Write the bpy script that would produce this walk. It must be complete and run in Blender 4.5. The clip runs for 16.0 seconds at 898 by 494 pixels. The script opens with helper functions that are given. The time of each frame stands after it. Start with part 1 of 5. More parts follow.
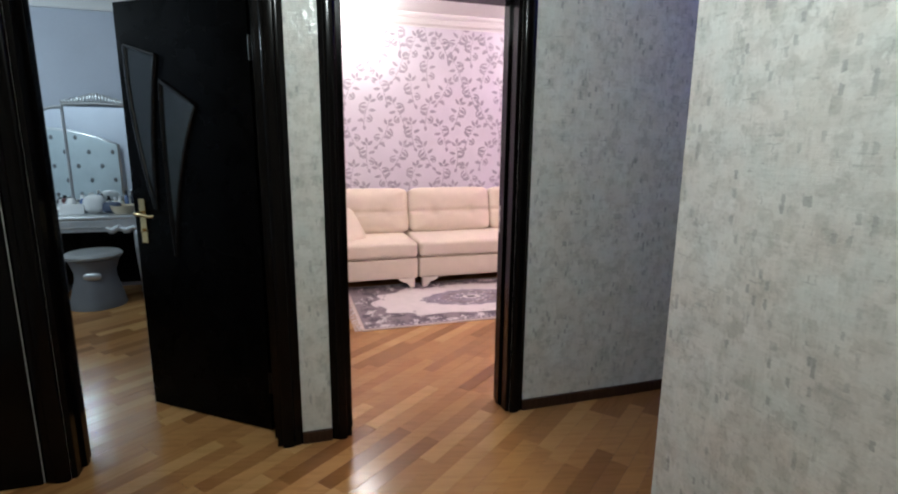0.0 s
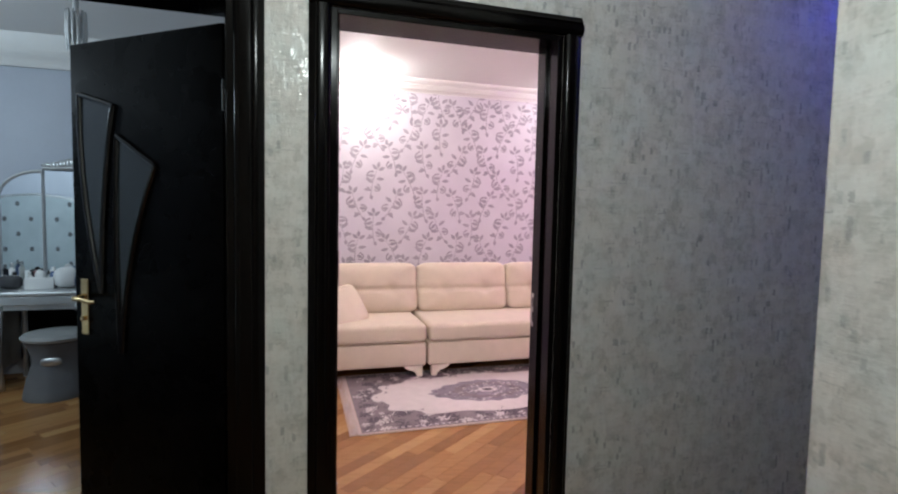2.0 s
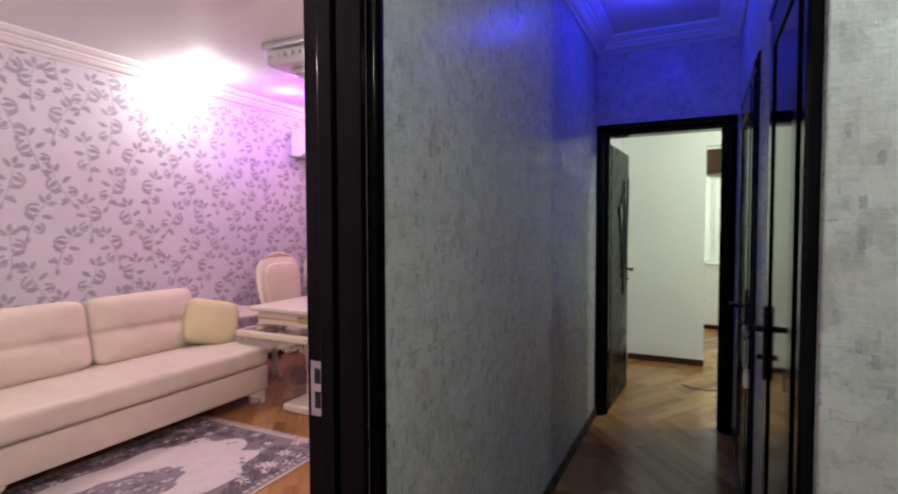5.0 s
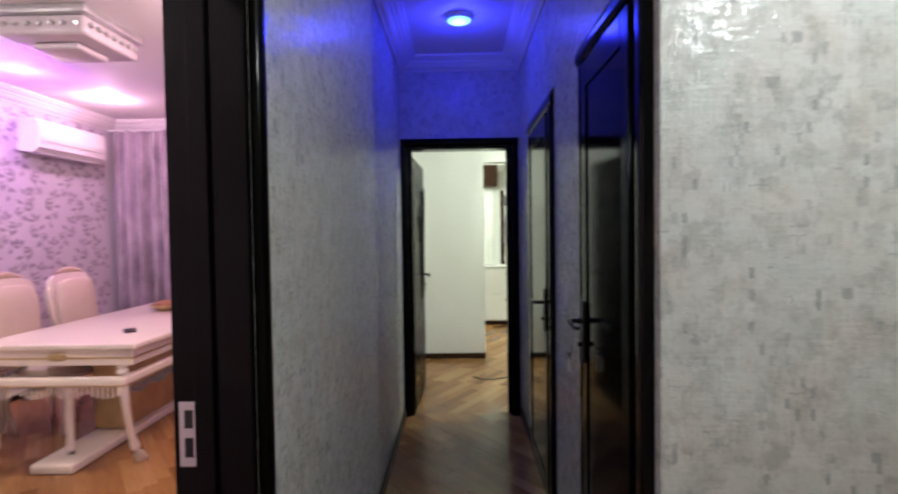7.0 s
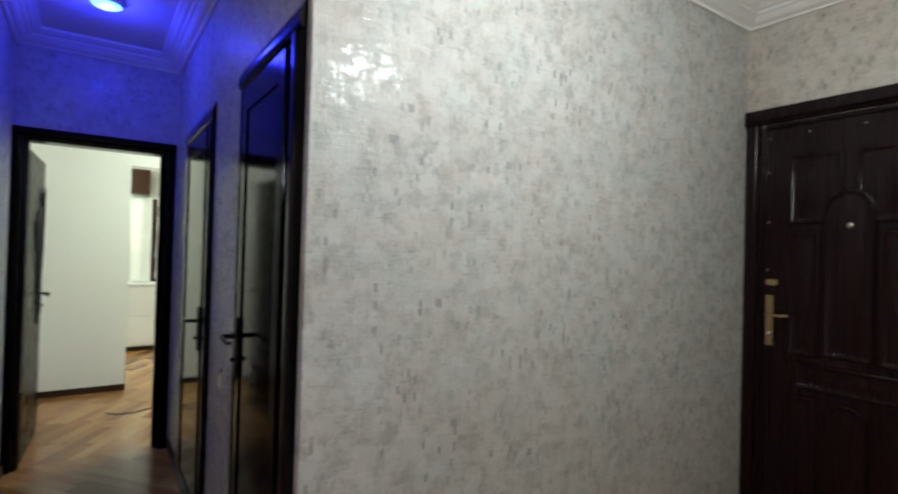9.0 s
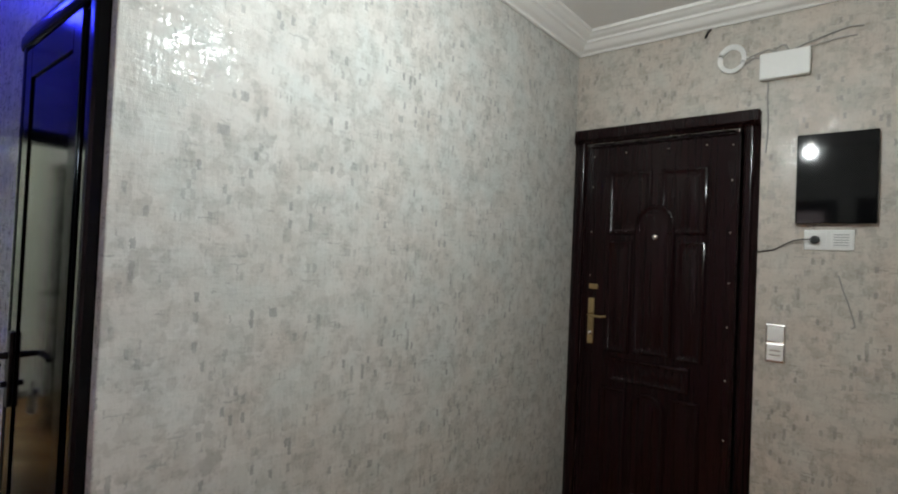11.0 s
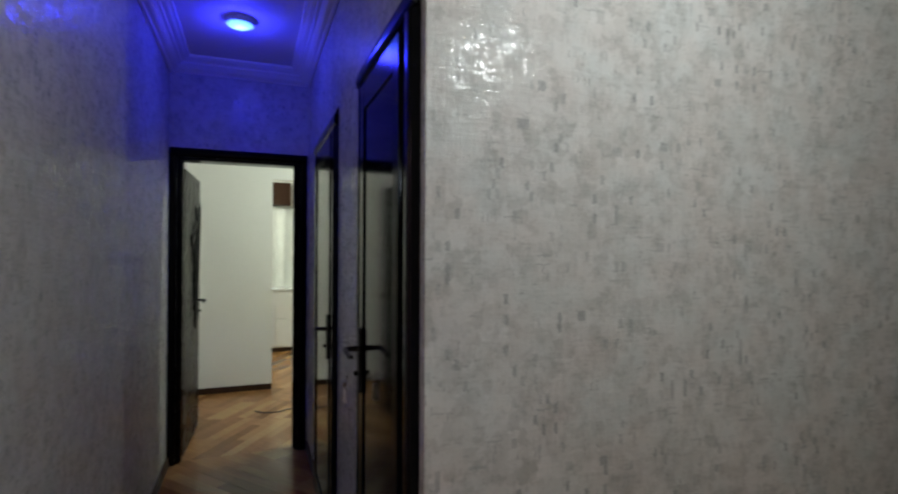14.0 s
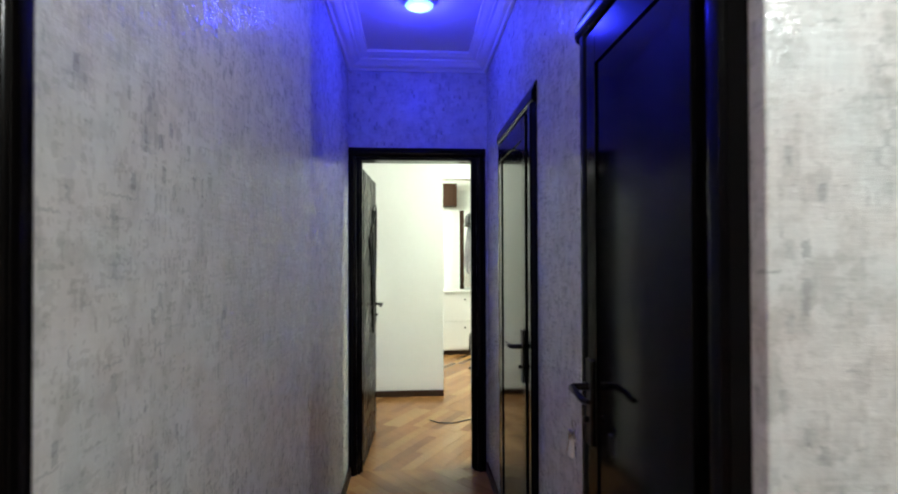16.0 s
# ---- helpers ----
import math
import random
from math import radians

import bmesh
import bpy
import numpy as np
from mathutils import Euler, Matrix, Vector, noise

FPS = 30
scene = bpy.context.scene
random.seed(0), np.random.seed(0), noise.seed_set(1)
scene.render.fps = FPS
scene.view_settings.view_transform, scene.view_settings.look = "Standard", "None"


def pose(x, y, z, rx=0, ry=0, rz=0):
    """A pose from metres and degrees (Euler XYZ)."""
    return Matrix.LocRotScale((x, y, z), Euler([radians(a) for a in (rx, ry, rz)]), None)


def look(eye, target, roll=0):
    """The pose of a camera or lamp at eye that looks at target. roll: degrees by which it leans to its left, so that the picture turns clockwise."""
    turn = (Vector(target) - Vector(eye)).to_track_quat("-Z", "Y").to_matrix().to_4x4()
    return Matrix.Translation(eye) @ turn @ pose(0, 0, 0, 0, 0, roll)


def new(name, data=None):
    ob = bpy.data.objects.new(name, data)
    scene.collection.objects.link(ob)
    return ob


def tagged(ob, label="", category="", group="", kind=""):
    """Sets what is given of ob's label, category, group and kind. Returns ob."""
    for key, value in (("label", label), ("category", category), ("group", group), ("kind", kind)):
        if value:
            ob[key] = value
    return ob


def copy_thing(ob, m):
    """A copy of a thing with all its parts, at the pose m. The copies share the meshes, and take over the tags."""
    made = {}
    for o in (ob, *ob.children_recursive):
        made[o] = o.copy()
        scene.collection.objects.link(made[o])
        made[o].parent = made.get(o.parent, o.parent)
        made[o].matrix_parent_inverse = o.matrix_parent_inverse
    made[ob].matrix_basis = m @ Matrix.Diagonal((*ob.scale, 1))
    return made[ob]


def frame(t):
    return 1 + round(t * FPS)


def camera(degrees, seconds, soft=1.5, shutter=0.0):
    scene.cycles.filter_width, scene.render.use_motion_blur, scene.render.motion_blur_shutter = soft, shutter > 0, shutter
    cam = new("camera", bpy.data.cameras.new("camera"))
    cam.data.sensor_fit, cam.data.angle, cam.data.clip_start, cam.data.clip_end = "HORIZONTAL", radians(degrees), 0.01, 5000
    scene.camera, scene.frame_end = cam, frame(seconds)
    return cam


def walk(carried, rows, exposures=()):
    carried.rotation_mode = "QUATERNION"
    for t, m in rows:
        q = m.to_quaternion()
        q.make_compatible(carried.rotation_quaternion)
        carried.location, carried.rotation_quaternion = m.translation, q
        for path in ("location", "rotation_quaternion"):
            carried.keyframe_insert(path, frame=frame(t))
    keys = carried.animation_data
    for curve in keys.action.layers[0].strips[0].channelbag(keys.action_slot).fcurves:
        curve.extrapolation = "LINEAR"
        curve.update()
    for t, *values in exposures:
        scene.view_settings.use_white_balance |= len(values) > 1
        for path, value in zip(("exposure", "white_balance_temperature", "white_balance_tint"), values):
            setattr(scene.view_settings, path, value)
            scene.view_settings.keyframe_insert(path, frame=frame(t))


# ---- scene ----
cam = camera(81.4, 16.0, soft=2.0, shutter=0.5)
PATH = [
    (0, (2.290, -0.179, 1.377), (0.420, 0.410, 0.981), 0.6),
    (0.5, (2.167, -0.171, 1.364), (0.287, 0.424, 1.031), 0.2),
    (1, (1.997, -0.106, 1.358), (0.105, 0.488, 1.096), 0.4),
    (1.5, (1.891, -0.053, 1.379), (-0.021, 0.505, 1.198), 0.6),
    (2, (1.762, -0.063, 1.374), (-0.152, 0.503, 1.244), 1.2),
    (2.5, (1.548, -0.126, 1.393), (-0.305, 0.616, 1.271), 1.4),
    (3, (1.372, -0.125, 1.376), (-0.422, 0.753, 1.265), 1.3),
    (3.5, (1.153, -0.081, 1.368), (-0.503, 1.036, 1.265), 0.5),
    (4, (1.005, -0.060, 1.368), (-0.462, 1.296, 1.277), 0.8),
    (4.5, (0.805, -0.096, 1.385), (-0.341, 1.540, 1.292), 0.3),
    (4.7, (0.758, -0.111, 1.383), (-0.265, 1.604, 1.296), 0.1),
    (6.8, (0.450, -0.177, 1.399), (0.264, 1.814, 1.336), -0.8),
    (7, (0.424, -0.194, 1.399), (0.390, 1.805, 1.342), -0.8),
    (7.5, (0.373, -0.231, 1.395), (0.606, 1.755, 1.351), -0.2),
    (8, (0.371, -0.270, 1.398), (0.901, 1.659, 1.374), 0.8),
    (8.5, (0.395, -0.309, 1.405), (1.281, 1.484, 1.404), 1.4),
    (9, (0.426, -0.344, 1.401), (1.552, 1.309, 1.424), 1.6),
    (9.5, (0.456, -0.345, 1.437), (1.782, 1.152, 1.449), 2.0),
    (10, (0.471, -0.328, 1.457), (1.971, 0.994, 1.482), 2.5),
    (10.2, (0.477, -0.312, 1.454), (2.031, 0.950, 1.484), 2.7),
    (12.3, (0.482, -0.299, 1.391), (1.968, 1.038, 1.448), 2.2),
    (12.5, (0.482, -0.276, 1.403), (1.924, 1.110, 1.444), 2.1),
    (13, (0.494, -0.226, 1.393), (1.683, 1.382, 1.435), 1.1),
    (13.5, (0.515, -0.172, 1.411), (1.437, 1.602, 1.434), 0.5),
    (14, (0.519, -0.130, 1.409), (1.224, 1.741, 1.430), 0.2),
    (14.5, (0.520, -0.081, 1.404), (0.959, 1.870, 1.429), -0.2),
    (15, (0.498, 0.009, 1.414), (0.753, 1.993, 1.436), -0.3),
    (15.5, (0.454, 0.171, 1.424), (0.632, 2.163, 1.447), -0.1),
    (16, (0.414, 0.354, 1.421), (0.551, 2.349, 1.443), -0.2),
]
walk(cam, [(t, look(eye, target, roll)) for t, eye, target, roll in PATH],
     [(0.0, 0.18, 6330, 4), (1.5, 0.04, 6380, 5), (3.0, -0.15, 6420, 5), (4.5, -0.35, 6450, 6), (7.0, -0.05, 6500, 10), (8.5, -0.08, 6500, 9), (10.0, -0.12, 6500, 9),
      (12.5, 0.05, 6500, 9), (13.0, -0.02, 6500, 9), (13.5, -0.22, 6520, 11), (13.8, -0.68, 6540, 12), (14.0, -0.72, 6540, 12), (14.2, -0.35, 6530, 12), (14.5, 0.0, 6500, 11),
      (15.2, 0.20, 6500, 10), (16.0, 0.46, 6500, 10)])

# ---- light ----
world = bpy.data.worlds.new("world")
scene.world = world
world.use_nodes = True
world.node_tree.nodes["Background"].inputs[0].default_value = (0.02, 0.025, 0.04, 1)
world.node_tree.nodes["Background"].inputs[1].default_value = 0.2


def lamp(name, kind, at, watts, colour, size=0.1, down=True):
    data = bpy.data.lights.new(name, kind)
    data.energy, data.color = watts, colour
    if kind == "AREA":
        data.shape, data.size = "DISK", size
    elif kind == "SPOT":
        data.shadow_soft_size, data.spot_size, data.spot_blend = size, radians(150), 0.6
    else:
        data.shadow_soft_size = size
    ob = new(name, data)
    ob.location = at
    return ob


WARM = (1.0, 0.93, 0.80)
HALL = (1.50, 0.07, 2.27)
BLUE = (0.447, 2.965, 2.60)
lamp("hall_light", "POINT", HALL, 43, (0.93, 1.0, 1.0), 0.028)
lamp("corridor_light", "POINT", BLUE, 10, (0.025, 0.03, 1.0), 0.04)
# the row at x -0.75 is unseen, added to brighten the living room
DOWN = [(-3.06, 0.53), (-3.06, 2.92), (-2.80, 4.62), (-0.75, 0.9), (-0.75, 2.85), (-0.75, 4.65)]
DOWN_COLOUR = [(1.0, 0.94, 0.90), (1.0, 0.94, 0.90), (1.0, 0.52, 0.74), (1.0, 0.90, 0.88), (1.0, 0.66, 0.72), (1.0, 0.40, 0.56)]
for (lx, ly), lc, lw in zip(DOWN, DOWN_COLOUR, (25, 25, 17, 33, 30, 22)):
    lamp("living_light", "POINT", (lx, ly, 2.60), lw, lc, 0.05)
lamp("led_light", "POINT", (-2.9, 3.75, 2.55), 20, (0.55, 0.08, 1.0), 0.08)
lamp("end_light", "POINT", (1.9, 4.42, 2.45), 57, (0.88, 1.0, 0.90), 0.08)
lamp("far_light", "POINT", (0.15, 6.9, 2.3), 55, (0.92, 1.0, 0.86), 0.08)
lamp("bedroom_light", "POINT", (-1.30, -2.78, 2.2), 43, (0.72, 0.86, 1.0), 0.10)


# ---- materials ----
def nodes_of(name):
    m = bpy.data.materials.new(name)
    m.use_nodes = True
    t = m.node_tree
    return m, t, t.nodes["Principled BSDF"]


def node(t, kind, **sets):
    n = t.nodes.new(kind)
    for k, v in sets.items():
        n.inputs[k].default_value = v
    return n


def mapped(t, scale=(1, 1, 1), rot=(0, 0, 0), source="Object"):
    c = t.nodes.new("ShaderNodeTexCoord")
    m = t.nodes.new("ShaderNodeMapping")
    m.inputs["Scale"].default_value = scale
    m.inputs["Rotation"].default_value = [radians(a) for a in rot]
    t.links.new(c.outputs[source], m.inputs[0])
    return m.outputs[0]


def ramp(t, fac, stops):
    r = t.nodes.new("ShaderNodeValToRGB")
    e = r.color_ramp.elements
    while len(e) < len(stops):
        e.new(0.5)
    for el, (p, c) in zip(e, stops):
        el.position, el.color = p, (*c, 1)
    t.links.new(fac, r.inputs[0])
    return r.outputs[0]


def noise_of(t, vec, scale, detail=4.0, rough=0.55):
    n = node(t, "ShaderNodeTexNoise", Scale=scale, Detail=detail, Roughness=rough)
    t.links.new(vec, n.inputs["Vector"])
    return n.outputs["Fac"]


def mixed(t, a, b, fac, mode="MIX"):
    m = t.nodes.new("ShaderNodeMix")
    m.data_type, m.blend_type = "RGBA", mode
    for sock, v in ((m.inputs[6], a), (m.inputs[7], b)):
        if isinstance(v, tuple):
            sock.default_value = (*v, 1)
        else:
            t.links.new(v, sock)
    if isinstance(fac, float):
        m.inputs[0].default_value = fac
    else:
        t.links.new(fac, m.inputs[0])
    return m.outputs[2]


def bumped(t, bsdf, height, strength, dist=0.002):
    b = node(t, "ShaderNodeBump", Strength=strength, Distance=dist)
    t.links.new(height, b.inputs["Height"])
    t.links.new(b.outputs[0], bsdf.inputs["Normal"])


def plain(name, colour, rough=0.5, metal=0.0, vary=0.12, scale=25.0, bump=0.15, coat=0.0, stretch=(1, 1, 1)):
    """A paint, cloth or metal with cloudy and fine variation."""
    m, t, b = nodes_of(name)
    v = mapped(t, stretch)
    lo = tuple(c * (1 - vary) for c in colour)
    hi = tuple(min(1, c * (1 + vary)) for c in colour)
    big = ramp(t, noise_of(t, v, scale * 0.15, 3), [(0.3, lo), (0.7, hi)])
    fine = ramp(t, noise_of(t, v, scale * 4, 3), [(0.25, lo), (0.75, hi)])
    t.links.new(mixed(t, big, fine, 0.4), b.inputs["Base Color"])
    r = t.nodes.new("ShaderNodeMapRange")
    r.inputs["To Min"].default_value, r.inputs["To Max"].default_value = rough * 0.85, min(1, rough * 1.15)
    t.links.new(noise_of(t, v, scale * 0.6, 4), r.inputs[0])
    t.links.new(r.outputs[0], b.inputs["Roughness"])
    b.inputs["Metallic"].default_value = metal
    b.inputs["Coat Weight"].default_value = coat
    if bump:
        bumped(t, b, noise_of(t, v, scale * 6, 3), bump, 0.001)
    return m


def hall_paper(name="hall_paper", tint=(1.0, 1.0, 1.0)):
    """Grey-green vinyl paper: cloudy brushed squares, hatched dark flecks, embossed strokes with a patchy sheen."""
    m, t, b = nodes_of(name)
    v = mapped(t)
    sep = t.nodes.new("ShaderNodeSeparateXYZ")
    t.links.new(v, sep.inputs[0])
    along = t.nodes.new("ShaderNodeMath")
    t.links.new(sep.outputs[0], along.inputs[0])
    t.links.new(sep.outputs[1], along.inputs[1])
    flat = t.nodes.new("ShaderNodeCombineXYZ")
    t.links.new(along.outputs[0], flat.inputs[0])
    t.links.new(sep.outputs[2], flat.inputs[1])

    def jittered(scale, amount):
        warp = node(t, "ShaderNodeTexNoise", Scale=scale, Detail=1.2)
        t.links.new(v, warp.inputs["Vector"])
        jig = t.nodes.new("ShaderNodeVectorMath")
        jig.operation = "MULTIPLY_ADD"
        jig.inputs[1].default_value = (amount, amount, amount)
        t.links.new(warp.outputs["Color"], jig.inputs[0])
        t.links.new(flat.outputs[0], jig.inputs[2])
        return jig.outputs[0]
    loose, tight = jittered(42.0, 0.045), jittered(120.0, 0.012)

    def cells(src, w, h, seed):
        """One random value for each block of w by h metres."""
        sc = t.nodes.new("ShaderNodeMapping")
        sc.inputs["Scale"].default_value = (1 / w, 1 / h, 1)
        sc.inputs["Location"].default_value = (seed * 3.7, seed * 1.9, seed)
        t.links.new(src, sc.inputs[0])
        fl = t.nodes.new("ShaderNodeVectorMath")
        fl.operation = "FLOOR"
        t.links.new(sc.outputs[0], fl.inputs[0])
        wn = t.nodes.new("ShaderNodeTexWhiteNoise")
        t.links.new(fl.outputs[0], wn.inputs["Vector"])
        return wn.outputs["Value"]

    def product(a, c):
        n = t.nodes.new("ShaderNodeMath")
        n.operation = "MULTIPLY"
        t.links.new(a, n.inputs[0])
        t.links.new(c, n.inputs[1])
        return n.outputs[0]
    def stretched(sx, sy, scale, detail=3.0):
        sc = t.nodes.new("ShaderNodeMapping")
        sc.inputs["Scale"].default_value = (sx, sy, 1)
        t.links.new(flat.outputs[0], sc.inputs[0])
        return noise_of(t, sc.outputs[0], scale, detail, 0.6)
    # broad warm and cool clouds
    col = ramp(t, noise_of(t, v, 6.5, 4), [(0.34, (0.545, 0.523, 0.490)), (0.5, (0.550, 0.545, 0.517)), (0.66, (0.528, 0.547, 0.525))])
    # brushed squares of a few centimetres, soft at the edges
    for src, w, h, seed, lo in ((loose, 0.080, 0.065, 1, 0.90), (loose, 0.040, 0.050, 2, 0.90)):
        tone = ramp(t, cells(src, w, h, seed), [(0.0, (lo, lo, lo * 0.985)), (0.4, (0.985, 0.985, 0.98)), (1.0, (1.06, 1.06, 1.06))])
        col = mixed(t, col, tone, 0.55, "MULTIPLY")
    soft = ramp(t, noise_of(t, loose, 21.0, 2, 0.5), [(0.33, (0.78, 0.775, 0.765)), (0.5, (1, 1, 1)), (0.68, (1.05, 1.055, 1.055))])
    col = mixed(t, col, soft, 0.8, "MULTIPLY")
    for grain in (stretched(1.0, 0.12, 70.0), stretched(0.12, 1.0, 70.0)):
        col = mixed(t, col, ramp(t, grain, [(0.32, (0.95, 0.95, 0.945)), (0.6, (1.015, 1.015, 1.015))]), 0.5, "MULTIPLY")
    # sparse darker smudges and groups of short hatched strokes
    group = ramp(t, noise_of(t, flat.outputs[0], 6.0, 2), [(0.36, (0.05, 0.05, 0.05)), (0.58, (1, 1, 1))])
    hatch = ramp(t, noise_of(t, flat.outputs[0], 13.0, 2), [(0.50, (0, 0, 0)), (0.60, (1, 1, 1))])
    for src, w, h, seed, cut, ink, amount, where in ((loose, 0.026, 0.044, 4, 0.90, (0.355, 0.35, 0.325), 0.5, group), (tight, 0.012, 0.026, 5, 0.94, (0.24, 0.245, 0.24), 0.66, group),
                                                     (tight, 0.046, 0.0046, 6, 0.95, (0.27, 0.28, 0.27), 0.5, hatch), (tight, 0.0045, 0.022, 7, 0.955, (0.27, 0.275, 0.265), 0.5, hatch)):
        k = ramp(t, cells(src, w, h, seed), [(cut, (0, 0, 0)), (cut + 0.02, (amount, amount, amount))])
        col = mixed(t, col, ink, product(k, where))
    # tint scales the whole paper; the entrance wall's copy is dimmed through it
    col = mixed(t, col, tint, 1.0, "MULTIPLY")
    t.links.new(col, b.inputs["Base Color"])
    strokes = mixed(t, cells(tight, 0.006, 0.034, 8), cells(tight, 0.040, 0.006, 9), 0.45)
    strokes = mixed(t, strokes, noise_of(t, tight, 60.0, 4, 0.65), 0.45)
    rr = t.nodes.new("ShaderNodeMapRange")
    rr.inputs["From Min"].default_value, rr.inputs["From Max"].default_value = 0.50, 0.66
    rr.inputs["To Min"].default_value, rr.inputs["To Max"].default_value = 0.58, 0.14
    t.links.new(strokes, rr.inputs[0])
    t.links.new(rr.outputs[0], b.inputs["Roughness"])
    b.inputs["Specular IOR Level"].default_value = 0.5
    brushed = []
    for sx, sy in ((1.0, 0.16), (0.14, 1.0)):
        sc = t.nodes.new("ShaderNodeMapping")
        sc.inputs["Scale"].default_value = (sx, sy, 1)
        t.links.new(flat.outputs[0], sc.inputs[0])
        brushed.append(noise_of(t, sc.outputs[0], 85.0, 3, 0.6))
    relief = mixed(t, mixed(t, brushed[0], brushed[1], 0.5), noise_of(t, tight, 40.0, 4, 0.6), 0.45)
    bumped(t, b, relief, 0.9, 0.003)
    return m


def wood_floor(name, per_object):
    m, t, b = nodes_of(name)
    if per_object:
        n = t.nodes.new("ShaderNodeObjectInfo")
        rnd = n.outputs["Random"]
    else:
        n = t.nodes.new("ShaderNodeNewGeometry")
        rnd = n.outputs["Random Per Island"]
    tone = ramp(t, rnd, [(0.0, (0.20, 0.085, 0.028)), (0.2, (0.285, 0.134, 0.046)), (0.7, (0.36, 0.180, 0.066)), (1.0, (0.45, 0.25, 0.10))])
    v = mapped(t, (1, 1, 1), (0, 0, -128))
    st = t.nodes.new("ShaderNodeMapping")
    st.inputs["Scale"].default_value = (4, 60, 4)
    t.links.new(v, st.inputs[0])
    off = t.nodes.new("ShaderNodeVectorMath")
    off.operation = "ADD"
    t.links.new(st.outputs[0], off.inputs[0])
    t.links.new(rnd, off.inputs[1])
    grain = noise_of(t, off.outputs[0], 1.0, 6, 0.65)
    g = ramp(t, grain, [(0.3, (0.72, 0.68, 0.62)), (0.55, (1, 1, 1)), (0.8, (1.12, 1.1, 1.05))])
    t.links.new(mixed(t, tone, g, 0.8, "MULTIPLY"), b.inputs["Base Color"])
    r = t.nodes.new("ShaderNodeMapRange")
    r.inputs["To Min"].default_value, r.inputs["To Max"].default_value = 0.13, 0.24
    t.links.new(noise_of(t, v, 7.0, 5), r.inputs[0])
    t.links.new(r.outputs[0], b.inputs["Roughness"])
    b.inputs["Specular IOR Level"].default_value = 0.30
    bumped(t, b, grain, 0.12, 0.001)
    return m


def dark_wood(name, colour, rough=0.22):
    m, t, b = nodes_of(name)
    v = mapped(t, (55, 55, 2.2))
    g = noise_of(t, v, 1.0, 6, 0.7)
    t.links.new(ramp(t, g, [(0.3, tuple(c * 0.6 for c in colour)), (0.7, tuple(c * 1.5 for c in colour))]), b.inputs["Base Color"])
    r = t.nodes.new("ShaderNodeMapRange")
    r.inputs["To Min"].default_value, r.inputs["To Max"].default_value = rough * 0.8, rough * 1.4
    t.links.new(noise_of(t, mapped(t), 9.0, 4), r.inputs[0])
    t.links.new(r.outputs[0], b.inputs["Roughness"])
    b.inputs["Specular IOR Level"].default_value = 0.13
    bumped(t, b, g, 0.08, 0.001)
    return m


def glow(name, colour, strength):
    m, t, b = nodes_of(name)
    b.inputs["Base Color"].default_value = (0.8, 0.8, 0.8, 1)
    b.inputs["Emission Color"].default_value = (*colour, 1)
    b.inputs["Emission Strength"].default_value = strength
    return m


def glass(name, colour=(1, 1, 1), rough=0.03):
    m, t, b = nodes_of(name)
    b.inputs["Base Color"].default_value = (*colour, 1)
    b.inputs["Transmission Weight"].default_value = 1.0
    b.inputs["Roughness"].default_value = rough
    return m


PAPER = hall_paper()
# hall paper darkened and warmed in colour for the entrance wall's dimmer light
PAPER_DIMMED = hall_paper("hall_paper_dimmed", (0.93, 0.855, 0.80))
WENGE = dark_wood("wenge", (0.0018, 0.0014, 0.0013), 0.15)
WENGE_BEAD = dark_wood("wenge_bead", (0.004, 0.003, 0.003), 0.2)
WENGE_BEAD.node_tree.nodes["Principled BSDF"].inputs["Specular IOR Level"].default_value = 0.5
# frame wenge again, darkened in colour and gloss so lit leaves stay black
WENGE_LEAF = dark_wood("wenge_leaf", (0.0009, 0.0007, 0.0007), 0.25)
WENGE_LEAF.node_tree.nodes["Principled BSDF"].inputs["Specular IOR Level"].default_value = 0.045
WENGE_GLOSS = dark_wood("wenge_gloss", (0.0024, 0.0018, 0.0017), 0.08)
WENGE_GLOSS.node_tree.nodes["Principled BSDF"].inputs["Specular IOR Level"].default_value = 0.14
STEEL_DOOR = dark_wood("mahogany_film", (0.0085, 0.0026, 0.0030), 0.17)
STEEL_DOOR.node_tree.nodes["Principled BSDF"].inputs["Specular IOR Level"].default_value = 0.17
BASE = dark_wood("brown_skirting", (0.035, 0.017, 0.010), 0.35)
WHITE = plain("ceiling_paint", (0.80, 0.79, 0.77), 0.7, vary=0.03, scale=6, bump=0.08)
GYPSUM = plain("cornice_plaster", (0.82, 0.81, 0.78), 0.5, vary=0.03, scale=8, bump=0.06)
WALLWHITE = plain("white_wall_paint", (0.78, 0.79, 0.74), 0.6, vary=0.03, scale=7, bump=0.1)
LILAC = plain("lilac_paper", (0.645, 0.615, 0.66), 0.55, vary=0.06, scale=30, bump=0.2)
LEAFINK = plain("grey_leaf_print", (0.375, 0.345, 0.395), 0.45, vary=0.25, scale=40, bump=0.2)
BEDWALL = plain("bedroom_paper", (0.46, 0.49, 0.55), 0.6, vary=0.06, scale=20, bump=0.15)
CREAM = plain("cream_upholstery", (0.66, 0.575, 0.45), 0.85, vary=0.06, scale=60, bump=0.35)
YELLOW = plain("pale_yellow_cloth", (0.62, 0.56, 0.33), 0.85, vary=0.07, scale=60, bump=0.35)
